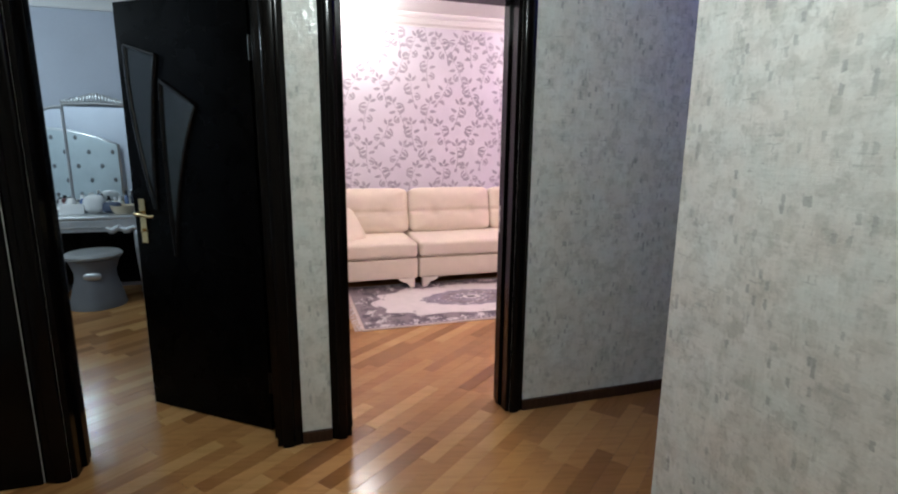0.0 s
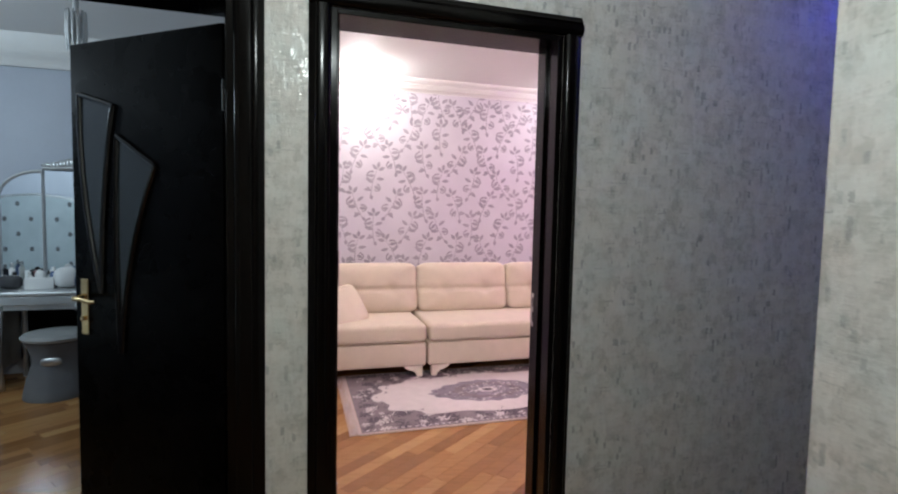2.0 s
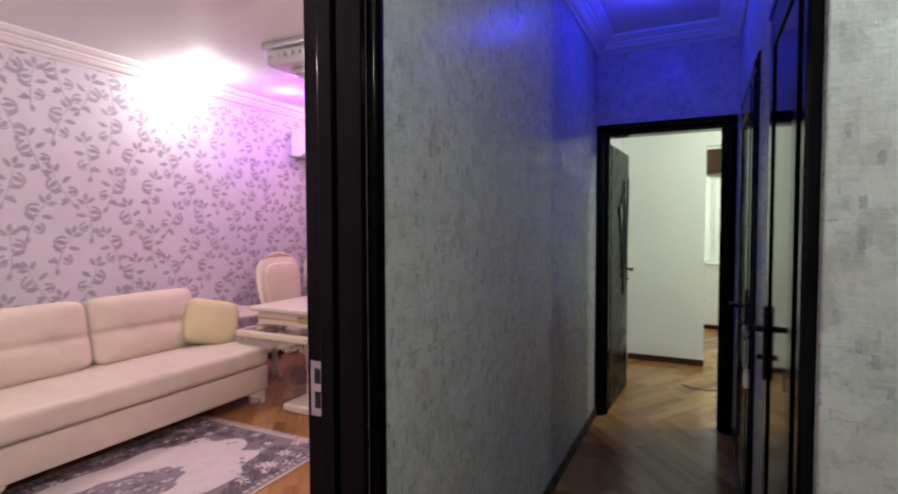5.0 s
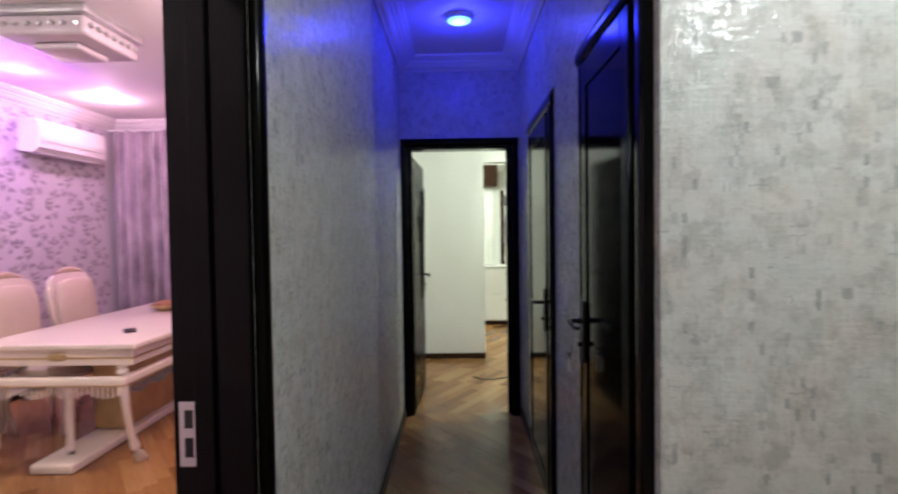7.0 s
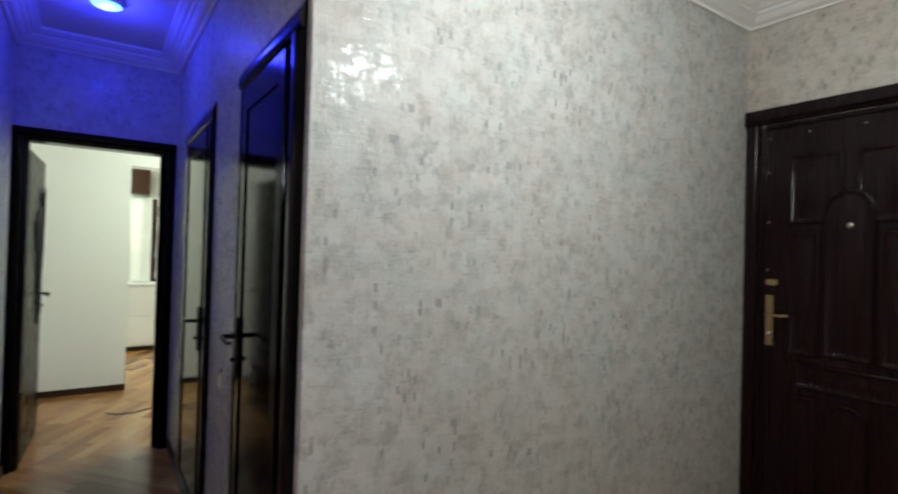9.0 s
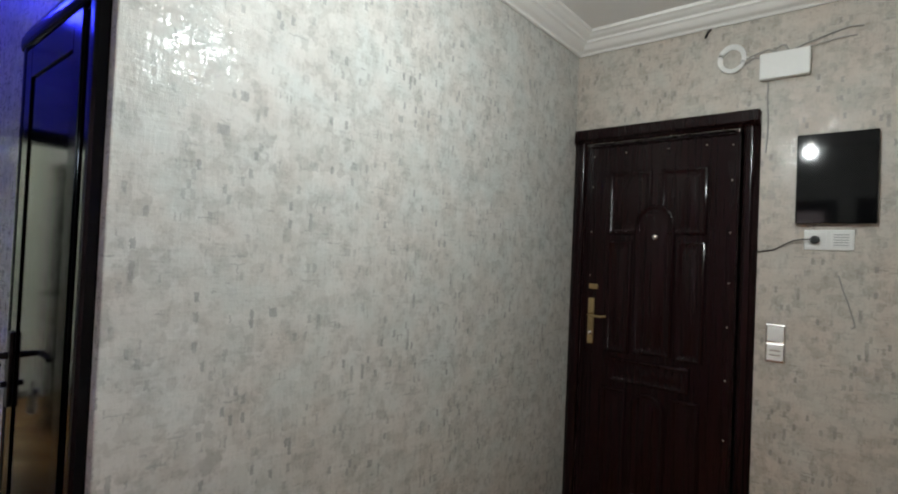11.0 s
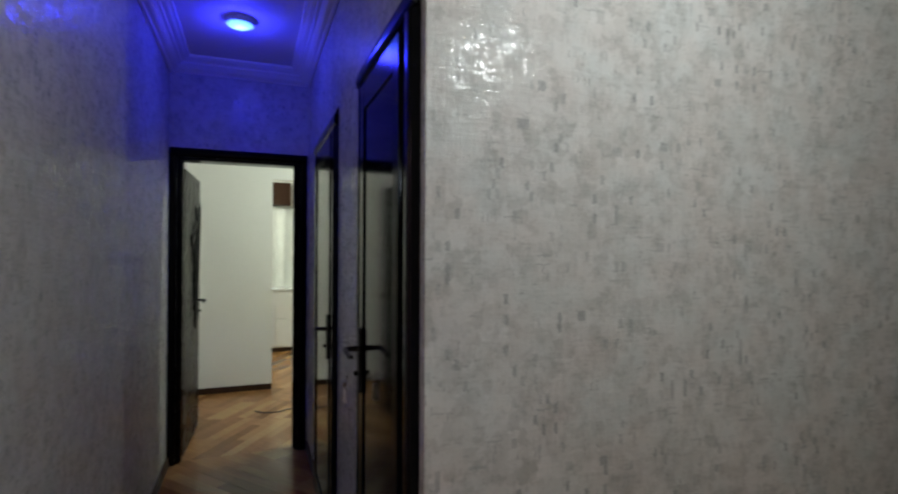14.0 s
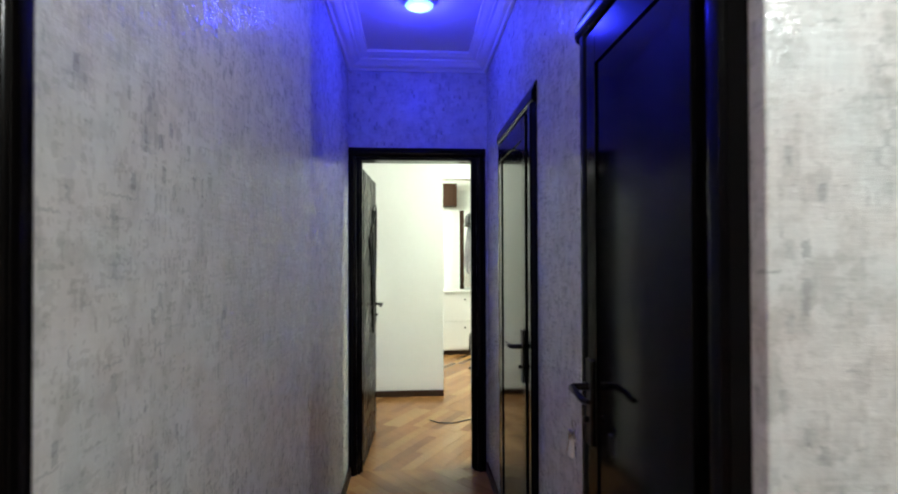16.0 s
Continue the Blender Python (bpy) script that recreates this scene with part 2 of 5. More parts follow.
IVORY = plain("ivory_lacquer", (0.74, 0.66, 0.55), 0.30, vary=0.06, scale=14, bump=0.06, coat=0.3)
GOLDISH = plain("aged_gilding", (0.52, 0.38, 0.19), 0.38, 0.6, vary=0.25, scale=40, bump=0.2)
CHROME = plain("brushed_nickel", (0.62, 0.61, 0.58), 0.25, 1.0, vary=0.1, scale=40, bump=0.05)
BRASS = plain("brass", (0.58, 0.43, 0.22), 0.25, 1.0, vary=0.15, scale=40, bump=0.05)
DARKMETAL = plain("dark_bronze", (0.022, 0.019, 0.017), 0.35, 0.8, vary=0.2, scale=40, bump=0.05)
PLASTIC = plain("white_plastic", (0.78, 0.78, 0.76), 0.35, vary=0.03, scale=20, bump=0.03)
BLACKGLOSS = plain("black_gloss", (0.003, 0.003, 0.0035), 0.06, vary=0.2, scale=10, bump=0.0)
BLACKGLOSS.node_tree.nodes["Principled BSDF"].inputs["Specular IOR Level"].default_value = 0.26
BLACK = plain("black_rubber", (0.012, 0.012, 0.013), 0.5, vary=0.2, scale=30, bump=0.1)
RUGCREAM = plain("rug_cream_pile", (0.60, 0.55, 0.52), 0.95, vary=0.08, scale=90, bump=0.6)
RUGGREY = plain("rug_mauve_pile", (0.215, 0.178, 0.185), 0.95, vary=0.16, scale=90, bump=0.6)
RUGDARK = plain("rug_plum_pile", (0.095, 0.075, 0.09), 0.95, vary=0.3, scale=90, bump=0.6)
RUGBLUE = plain("rug_slate_pile", (0.235, 0.205, 0.23), 0.95, vary=0.2, scale=90, bump=0.6)
RUGEDGE = plain("rug_binding", (0.50, 0.40, 0.34), 0.9, vary=0.1, scale=90, bump=0.5)
CURTAIN = plain("silver_curtain", (0.34, 0.29, 0.33), 0.55, vary=0.7, scale=26, bump=0.3, stretch=(1, 1, 0.6))
SILVER = plain("silver_leaf", (0.55, 0.56, 0.56), 0.33, 0.75, vary=0.2, scale=40, bump=0.2)
VELVET = plain("grey_velvet", (0.13, 0.133, 0.14), 0.8, vary=0.15, scale=50, bump=0.3)
MIRROR = plain("mirror_silver", (0.86, 0.88, 0.88), 0.02, 1.0, vary=0.01, scale=3, bump=0.0)
FROST = glass("frosted_glass", (0.75, 0.82, 0.78), 0.4)
SMOKE = plain("smoked_glass", (0.016, 0.02, 0.021), 0.14, vary=0.2, scale=8, bump=0.0, coat=0.12)
CRYSTAL = glass("crystal", (0.95, 0.97, 1.0), 0.02)
LIT = glow("lit_lamp", (1.0, 0.93, 0.82), 28.0)
LITBLUE = glow("lit_blue_lamp", (0.05, 0.22, 1.0), 6.0)


# ---- mesh helpers ----
def box(bm, x0, y0, z0, x1, y1, z1, bevel=0.0, seg=2):
    t = bmesh.new()
    bmesh.ops.create_cube(t, size=1)
    for v in t.verts:
        v.co = Vector(((x0 + x1) / 2 + v.co.x * (x1 - x0), (y0 + y1) / 2 + v.co.y * (y1 - y0), (z0 + z1) / 2 + v.co.z * (z1 - z0)))
    if bevel:
        bmesh.ops.bevel(t, geom=t.edges[:], offset=bevel, segments=seg, profile=0.5, affect="EDGES")
    merge(bm, t)
    return bm


def merge(bm, t, m=None):
    if m is not None:
        t.transform(m)
    me = bpy.data.meshes.new("tmp")
    t.to_mesh(me)
    t.free()
    bm.from_mesh(me)
    bpy.data.meshes.remove(me)
    return bm


def lathe(bm, profile, at=(0, 0, 0), seg=20, m=None):
    """A turned solid from (radius, height) pairs round z."""
    t = bmesh.new()
    rings = []
    for r, z in profile:
        rings.append([t.verts.new((r * math.cos(2 * math.pi * k / seg), r * math.sin(2 * math.pi * k / seg), z)) for k in range(seg)])
    for a, b in zip(rings, rings[1:]):
        for k in range(seg):
            t.faces.new((a[k], a[(k + 1) % seg], b[(k + 1) % seg], b[k]))
    t.faces.new(rings[0][::-1])
    t.faces.new(rings[-1])
    merge(bm, t, Matrix.Translation(at) @ (m or Matrix()))
    return bm


def tube(bm, pts, r, seg=8, taper=None):
    """A round bar along points; taper gives a radius for each point."""
    t = bmesh.new()
    pts = [Vector(p) for p in pts]
    rings = []
    for k, p in enumerate(pts):
        d = (pts[min(k + 1, len(pts) - 1)] - pts[max(k - 1, 0)]).normalized()
        a = d.orthogonal().normalized() if abs(d.z) > 0.9 else d.cross(Vector((0, 0, 1))).normalized()
        c = d.cross(a)
        rr = taper[k] if taper else r
        rings.append([t.verts.new(p + rr * (math.cos(2 * math.pi * q / seg) * a + math.sin(2 * math.pi * q / seg) * c)) for q in range(seg)])
    for a, b in zip(rings, rings[1:]):
        for q in range(seg):
            t.faces.new((a[q], a[(q + 1) % seg], b[(q + 1) % seg], b[q]))
    t.faces.new(rings[0][::-1])
    t.faces.new(rings[-1])
    bmesh.ops.recalc_face_normals(t, faces=t.faces[:])
    merge(bm, t)
    return bm


def prism(bm, outline, z0, z1, m=None):
    """A flat outline of (x, y) pairs raised from z0 to z1."""
    t = bmesh.new()
    lo = [t.verts.new((x, y, z0)) for x, y in outline]
    hi = [t.verts.new((x, y, z1)) for x, y in outline]
    t.faces.new(hi)
    t.faces.new(lo[::-1])
    n = len(lo)
    for k in range(n):
        t.faces.new((lo[k], lo[(k + 1) % n], hi[(k + 1) % n], hi[k]))
    bmesh.ops.recalc_face_normals(t, faces=t.faces[:])
    merge(bm, t, m)
    return bm


def puff(bm, sx, sy, sz, at, e=0.35, m=None, tufts=(), nu=56, nv=36):
    """A stuffed cushion: a rounded block with optional button dents on its +x face."""
    t = bmesh.new()
    n = 2 / e
    rows = []
    for j in range(nv + 1):
        b = -math.pi / 2 + math.pi * j / nv
        row = []
        for i in range(nu):
            a = 2 * math.pi * i / nu
            p = Vector((math.cos(b) * math.cos(a), math.cos(b) * math.sin(a), math.sin(b)))
            p /= (abs(p.x) ** n + abs(p.y) ** n + abs(p.z) ** n) ** (1 / n)
            edge = max(abs(p.y), abs(p.z))
            p.x *= 0.72 + 0.28 * (1 - edge ** 4)
            q = Vector((p.x * sx / 2, p.y * sy / 2, p.z * sz / 2))
            for ty, tz in tufts:
                d = math.hypot(q.y - ty, q.z - tz)
                if q.x > 0:
                    q.x -= 0.026 * math.exp(-(d / 0.05) ** 2) + 0.008 * math.exp(-((q.z - tz) / 0.022) ** 2)
            row.append(t.verts.new(q))
        rows.append(row)
    for a, b in zip(rows, rows[1:]):
        for i in range(nu):
            t.faces.new((a[i], a[(i + 1) % nu], b[(i + 1) % nu], b[i]))
    bmesh.ops.remove_doubles(t, verts=t.verts[:], dist=1e-5)
    merge(bm, t, Matrix.Translation(at) @ (m or Matrix()))
    return bm


def part(name, bm, material, parent=None, label="", smooth=False, kind=""):
    me = bpy.data.meshes.new(name)
    bm.to_mesh(me)
    bm.free()
    me.materials.append(material)
    if smooth:
        for p in me.polygons:
            p.use_smooth = True
        if smooth != "all":
            me.set_sharp_from_angle(angle=radians(40))
    ob = new(name, me)
    ob.parent = parent
    return tagged(ob, label, kind=kind)


def thing(name, m, label, category, group="", kind=""):
    ob = tagged(new(name), label, category, group, kind)
    ob.empty_display_size = 0.1
    ob.matrix_basis = m
    return ob


def structure(name, bm, material, label, category, smooth=False):
    return tagged(part(name, bm, material, smooth=smooth), label, category, kind="structure")


B = bmesh.new

# ---- plan ----
WALL_T = 0.16           # wall between the hall and the rooms
CEIL = 2.690
END_Y = 3.748           # wall with the door at the corridor's end
SIDE_X = 0.899          # corridor's wall with the two narrow doors
HALL_Y = 1.041          # hall's wall beside the corridor
ENTRY_X = 3.23          # wall of the entrance door
SOUTH_Y = -1.9
LIV = (0.047, 0.880)     # opening to the living room
BED = (-1.075, -0.245)   # opening to the bedroom
HEAD = 2.03             # height of the openings
SIDE_HEAD = 2.012       # height of the narrow doors
END_HEAD = 2.044        # height of the door at the corridor's end
LIV_X = -3.42           # wall behind the sofa
LIV_Y = 5.62            # wall with the curtain
BED_X = -3.22
PART_Y = -0.10          # wall between living room and bedroom

# walls of the hall and the corridor, hall side papered
bm = B()
box(bm, -WALL_T + 0.01, LIV[1], 0, 0, END_Y, CEIL)
box(bm, -WALL_T + 0.01, BED[1], 0, 0, LIV[0], CEIL)
box(bm, -WALL_T + 0.01, SOUTH_Y - 0.12, 0, 0, BED[0], CEIL)
box(bm, -WALL_T + 0.01, LIV[0], HEAD, 0, LIV[1], CEIL)
box(bm, -WALL_T + 0.01, BED[0], HEAD, 0, BED[1], CEIL)
structure("wall_west", bm, PAPER, "wall with grey-green mottled vinyl paper and two door openings", "wall")

B1 = (1.160, 1.724)     # opening of the nearer narrow door
B2 = (2.445, 3.124)
bm = B()
box(bm, SIDE_X, HALL_Y, 0, ENTRY_X, HALL_Y + 0.118, CEIL, 0.004)
box(bm, SIDE_X, B1[1], 0, SIDE_X + 0.12, B2[0], CEIL)
box(bm, SIDE_X, B2[1], 0, SIDE_X + 0.12, END_Y, CEIL)
box(bm, SIDE_X, HALL_Y + 0.118, 0, SIDE_X + 0.12, B1[0], CEIL)
box(bm, SIDE_X, B1[0], SIDE_HEAD, SIDE_X + 0.12, B1[1], CEIL)
box(bm, SIDE_X, B2[0], SIDE_HEAD, SIDE_X + 0.12, B2[1], CEIL)
structure("wall_north", bm, PAPER, "hall and corridor wall in grey-green mottled vinyl paper", "wall")
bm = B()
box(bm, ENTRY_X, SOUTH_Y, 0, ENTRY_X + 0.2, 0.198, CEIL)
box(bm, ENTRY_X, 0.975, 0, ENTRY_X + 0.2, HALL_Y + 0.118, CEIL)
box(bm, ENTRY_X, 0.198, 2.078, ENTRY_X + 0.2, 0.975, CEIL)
structure("wall_east", bm, PAPER_DIMMED, "entrance wall in the mottled vinyl hall paper, its colour dimmed and warmed", "wall")
bm = B()
box(bm, 0, SOUTH_Y - 0.12, 0, ENTRY_X + 0.2, SOUTH_Y, CEIL)
structure("wall_south", bm, PAPER, "hall wall in grey-green mottled vinyl paper", "wall")
ED = (0.050, 0.829)      # opening of the door at the corridor's end
bm = B()
box(bm, -0.08, END_Y, 0, ED[0], END_Y + 0.12, CEIL)
box(bm, ED[1], END_Y, 0, SIDE_X + 0.12, END_Y + 0.12, CEIL)
box(bm, ED[0], END_Y, END_HEAD, ED[1], END_Y + 0.12, CEIL)
structure("wall_corridor_end", bm, PAPER, "papered wall above the door at the corridor end", "wall")

# living room
bm = B()
box(bm, LIV_X - 0.15, PART_Y, 0, LIV_X, LIV_Y + 0.15, 2.72)
structure("wall_living_west", bm, LILAC, "living room wall in lilac paper with grey scrolling leaves", "wall")
bm = B()
box(bm, LIV_X, LIV_Y, 0, -WALL_T, LIV_Y + 0.15, 2.72)
box(bm, LIV_X, PART_Y, 0, -WALL_T - 0.004, PART_Y + 0.05, 2.72)
box(bm, -WALL_T - 0.004, LIV[1], 0, -WALL_T + 0.008, LIV_Y, 2.72)
box(bm, -WALL_T - 0.004, PART_Y, 0, -WALL_T + 0.008, LIV[0], 2.72)
box(bm, -WALL_T - 0.004, LIV[0], HEAD, -WALL_T + 0.008, LIV[1], 2.72)
box(bm, -WALL_T + 0.008, END_Y + 0.12, 0, -0.08, LIV_Y + 0.15, 2.72)
structure("wall_living_inner", bm, LILAC, "plain lilac papered living room walls", "wall")
# bedroom
bm = B()
box(bm, BED_X - 0.15, -4.2, 0, BED_X, PART_Y - 0.03, 2.72)
box(bm, BED_X, -4.35, 0, -WALL_T, -4.2, 2.72)
box(bm, BED_X, PART_Y - 0.03, 0, -WALL_T - 0.004, PART_Y - 0.002, 2.72)
box(bm, -WALL_T - 0.004, -4.2, 0, -WALL_T + 0.008, BED[0], 2.72)
box(bm, -WALL_T - 0.004, BED[1], 0, -WALL_T + 0.008, PART_Y - 0.03, 2.72)
box(bm, -WALL_T - 0.004, BED[0], HEAD, -WALL_T + 0.008, BED[1], 2.72)
box(bm, -WALL_T + 0.008, -4.35, 0, -0.004, SOUTH_Y - 0.12, 2.72)
structure("wall_bedroom", bm, BEDWALL, "bedroom walls in smooth blue-grey paper", "wall")
# end room and the room behind it
bm = B()
box(bm, -0.08, 5.56, 0, 0.712, 5.68, 2.66)
box(bm, 0.712, 5.56, 2.16, 2.0, 5.68, 2.66)
box(bm, 2.0, 5.56, 0, 2.5, 5.68, 2.66)
box(bm, 2.5, END_Y + 0.12, 0, 2.62, 8.22, 2.66)
box(bm, SIDE_X + 0.12, END_Y + 0.002, 0, 2.5, END_Y + 0.118, 2.66)
box(bm, -0.2, 5.68, 0, -0.08, 8.22, 2.66)
box(bm, -0.2, 8.07, 0, 0.75, 8.22, 2.66)
box(bm, 1.75, 8.07, 0, 2.5, 8.22, 2.66)
box(bm, 0.75, 8.07, 0, 1.75, 8.22, 0.9)
box(bm, 0.75, 8.07, 2.25, 1.75, 8.22, 2.66)
structure("wall_end_rooms", bm, WALLWHITE, "white painted walls with a wide opening between two rooms", "wall")
# small rooms behind the narrow doors and landing, closed and dark
bm = B()
box(bm, SIDE_X + 0.3, HALL_Y + 0.12, 0, SIDE_X + 0.4, END_Y, 2.7)
box(bm, ENTRY_X + 0.3, -0.2, 0, ENTRY_X + 0.4, 1.4, 2.7)
structure("wall_behind_doors", bm, WALLWHITE, "plain wall behind closed doors", "wall")

# ceilings
for nm, (x0, y0, x1, y1), z in (("hall", (-0.1, SOUTH_Y, ENTRY_X + 0.1, END_Y + 0.05), CEIL), ("living", (LIV_X, PART_Y, -WALL_T, LIV_Y), 2.68),
                                ("bedroom", (BED_X, -4.2, -WALL_T, PART_Y - 0.03), 2.68), ("end", (-0.1, END_Y + 0.06, 2.55, 8.22), 2.655)):
    bm = B()
    box(bm, x0, y0, z, x1, y1, z + 0.12)
    structure("ceiling_" + nm, bm, WHITE, "smooth white painted ceiling", "ceiling")


def cornice(name, poly, z, profile):
    """A moulding that runs round a room with square corners; profile: (distance from wall, height)."""
    bm = B()
    n = len(poly)
    loops = []
    for d, h in profile:
        loop = []
        for k in range(n):
            p, c, q = Vector(poly[k - 1]), Vector(poly[k]), Vector(poly[(k + 1) % n])
            a, b = (c - p).normalized(), (q - c).normalized()
            off = Vector((-a.y, a.x)) + Vector((-b.y, b.x))
            loop.append(bm.verts.new((c.x + d * off.x, c.y + d * off.y, z + h)))
        loops.append(loop)
    for a, b in zip(loops, loops[1:]):
        for k in range(n):
            bm.faces.new((a[k], a[(k + 1) % n], b[(k + 1) % n], b[k]))
    bmesh.ops.recalc_face_normals(bm, faces=bm.faces[:])
    return structure(name, bm, GYPSUM, "white stepped plaster cornice round the ceiling", "cornice", smooth=True)


STEP = [(0.002, 0.0), (0.016, 0.0), (0.020, 0.012), (0.026, 0.016), (0.034, 0.018), (0.050, 0.030), (0.064, 0.050), (0.070, 0.056), (0.080, 0.058),
        (0.084, 0.072), (0.098, 0.078), (0.112, 0.090), (0.118, 0.098), (0.130, 0.100), (0.132, 0.118)]
cornice("cornice_hall", [(0, SOUTH_Y), (ENTRY_X, SOUTH_Y), (ENTRY_X, HALL_Y), (SIDE_X, HALL_Y), (SIDE_X, END_Y), (0, END_Y)], 2.598, [(d, h * 0.78) for d, h in STEP])
cornice("cornice_living", [(LIV_X, PART_Y + 0.05), (-WALL_T - 0.004, PART_Y + 0.05), (-WALL_T - 0.004, LIV_Y), (LIV_X, LIV_Y)], 2.563, STEP)
cornice("cornice_bedroom", [(BED_X, -4.2), (-WALL_T - 0.004, -4.2), (-WALL_T - 0.004, PART_Y - 0.03), (BED_X, PART_Y - 0.03)], 2.45,
        [(0.002, 0), (0.03, 0), (0.05, 0.03), (0.09, 0.06), (0.14, 0.12), (0.16, 0.2), (0.17, 0.229)])


def skirting(x0, y0, x1, y1, room):
    bm = B()
    t = 0.016
    if x0 == x1:
        box(bm, min(x0, x0 + t * room), y0, 0, max(x0, x0 + t * room), y1, 0.058, 0.004)
    else:
        box(bm, x0, min(y0, y0 + t * room), 0, x1, max(y0, y0 + t * room), 0.058, 0.004)
    structure("baseboard", bm, BASE, "low dark brown wooden skirting board", "baseboard")


skirting(0, LIV[1] + 0.070, 0, END_Y, 1)
skirting(0, BED[1] + 0.09, 0, LIV[0] - 0.070, 1)
skirting(SIDE_X, HALL_Y, ENTRY_X, HALL_Y, -1)
skirting(SIDE_X, B1[1] + 0.085, SIDE_X, B2[0] - 0.085, -1)
skirting(SIDE_X, B2[1] + 0.085, SIDE_X, END_Y, -1)
skirting(ENTRY_X, SOUTH_Y, ENTRY_X, 0.11, -1)
skirting(0, SOUTH_Y, ENTRY_X, SOUTH_Y, 1)
skirting(0.0, 5.56, 0.712, 5.56, -1)
skirting(LIV_X, PART_Y + 0.05, LIV_X, LIV_Y, 1)
skirting(0.0, 8.07, 2.5, 8.07, -1)


# ---- doors ----
def casing(name, m, w, h, depth, arch, label, mat=None, wide_left=0.0):
    """Architraves on the near face (y = 0, seen from -y) and the lining of an opening from x = 0 to w."""
    mat = mat or WENGE
    ob = thing(name, m, label, "door frame", kind="structure")

    def strip(length):
        # a softly rounded moulding with a bead along its inner edge
        prof = [(0, 0), (0, -0.012), (0.006, -0.020), (0.020, -0.024), (arch * 0.55, -0.022), (arch * 0.62, -0.014), (arch * 0.70, -0.016), (arch - 0.012, -0.010), (arch, -0.004), (arch, 0)]
        return [(x, y) for x, y in prof]
    pr = strip(h)
    for side in (0, 1):
        out = [(-x, y) if side == 0 else (w + x, y) for x, y in pr]
        part("architrave", prism(B(), out, 0, h), mat, ob, smooth=True)
    head = prism(B(), [(x, y) for x, y in pr], -arch, w + arch)
    head.transform(Matrix(((0, 0, 1, 0), (0, 1, 0, 0), (1, 0, 0, h), (0, 0, 0, 1))))
    part("head_architrave", head, mat, ob, smooth=True)
    if wide_left:
        # plain dark board added beside the casing, over an unidentified dark area
        part("left_board", box(B(), -arch - wide_left, -0.016, 0, -arch - 0.004, -0.001, h + arch, 0.004), mat, ob)
    part("jamb", box(B(), 0, 0, 0, 0.022, depth + 0.004, h, 0.002), mat, ob)
    part("jamb", box(B(), w - 0.022, 0, 0, w, depth + 0.004, h, 0.002), mat, ob)
    part("head_jamb", box(B(), 0.022, 0, h - 0.022, w - 0.022, depth + 0.004, h, 0.002), mat, ob)
    part("door_stop", box(B(), 0.022, depth - 0.085, 0, 0.034, depth - 0.045, h - 0.022, 0.002), mat, ob)
    part("door_stop", box(B(), w - 0.034, depth - 0.085, 0, w - 0.022, depth - 0.045, h - 0.022, 0.002), mat, ob)
    return ob


def handle(parent, x, z, y, away, mat, plate=True, side=-1):
    """A lever on a long plate; side: the direction in y that it stands out to."""
    h = part("door_handle", B_lever(x, z, y, away, side), mat, parent, smooth=True)
    if plate:
        part("plate", box(B(), x - 0.02, min(y, y + side * 0.008), z - 0.15, x + 0.02, max(y, y + side * 0.008), z + 0.07, 0.003), mat, h)
        part("key_cylinder", lathe(B(), [(0.008, 0), (0.009, 0.004), (0.009, 0.014), (0.006, 0.016)], (x, y + side * 0.006, z - 0.085), 12, pose(0, 0, 0, 90 if side < 0 else -90)), mat, h, smooth=True)
    return h


def B_lever(x, z, y, away, side):
    bm = B()
    tube(bm, [(x, y, z), (x, y + side * 0.03, z), (x, y + side * 0.048, z), (x + away * 0.012, y + side * 0.055, z), (x + away * 0.06, y + side * 0.056, z - 0.002),
              (x + away * 0.10, y + side * 0.054, z - 0.008), (x + away * 0.125, y + side * 0.050, z - 0.004)], 0.008, 10, [0.012, 0.009, 0.009, 0.009, 0.008, 0.008, 0.006])
    return bm


def hinge(parent, x, y, z, depth):
    h = part("hinge", box(B(), x, y - depth / 2, z - 0.05, x + 0.003, y + depth / 2, z + 0.05, 0.001), CHROME, parent, "nickel hinge")
    part("hinge_pin", lathe(B(), [(0.009, -0.06), (0.009, 0.06)], (x + 0.012, y + depth / 2 + 0.004, z), 12), CHROME, h, smooth=True)


west = pose(0, 0, 0, 0, 0, 90)
d1 = casing("door_1", pose(0, LIV[0], 0, 0, 0, 90), LIV[1] - LIV[0], HEAD, WALL_T, 0.070, "dark wenge door frame to the living room, standing open")
for hz in (1.84, 1.17, 0.30):
    hinge(d1, 0.0225, WALL_T - 0.02, hz, 0.034)
wl = LIV[1] - LIV[0]
sp = part("strike_plate", box(B(), wl - 0.0255, WALL_T - 0.045, 0.925, wl - 0.0222, WALL_T - 0.008, 1.06, 0.001), CHROME, d1, "worn nickel strike plate")
# black patches laid on the plate for the shade inside its holes
part("latch_hole_patch", box(B(), wl - 0.0262, WALL_T - 0.037, 1.005, wl - 0.0257, WALL_T - 0.02, 1.042), BLACK, sp)
part("bolt_hole_patch", box(B(), wl - 0.0262, WALL_T - 0.037, 0.945, wl - 0.0257, WALL_T - 0.02, 0.985), BLACK, sp)
casing("door_2", pose(0, BED[0], 0, 0, 0, 90), BED[1] - BED[0], HEAD, WALL_T, 0.09, "dark wenge door frame to the bedroom", wide_left=0.26)
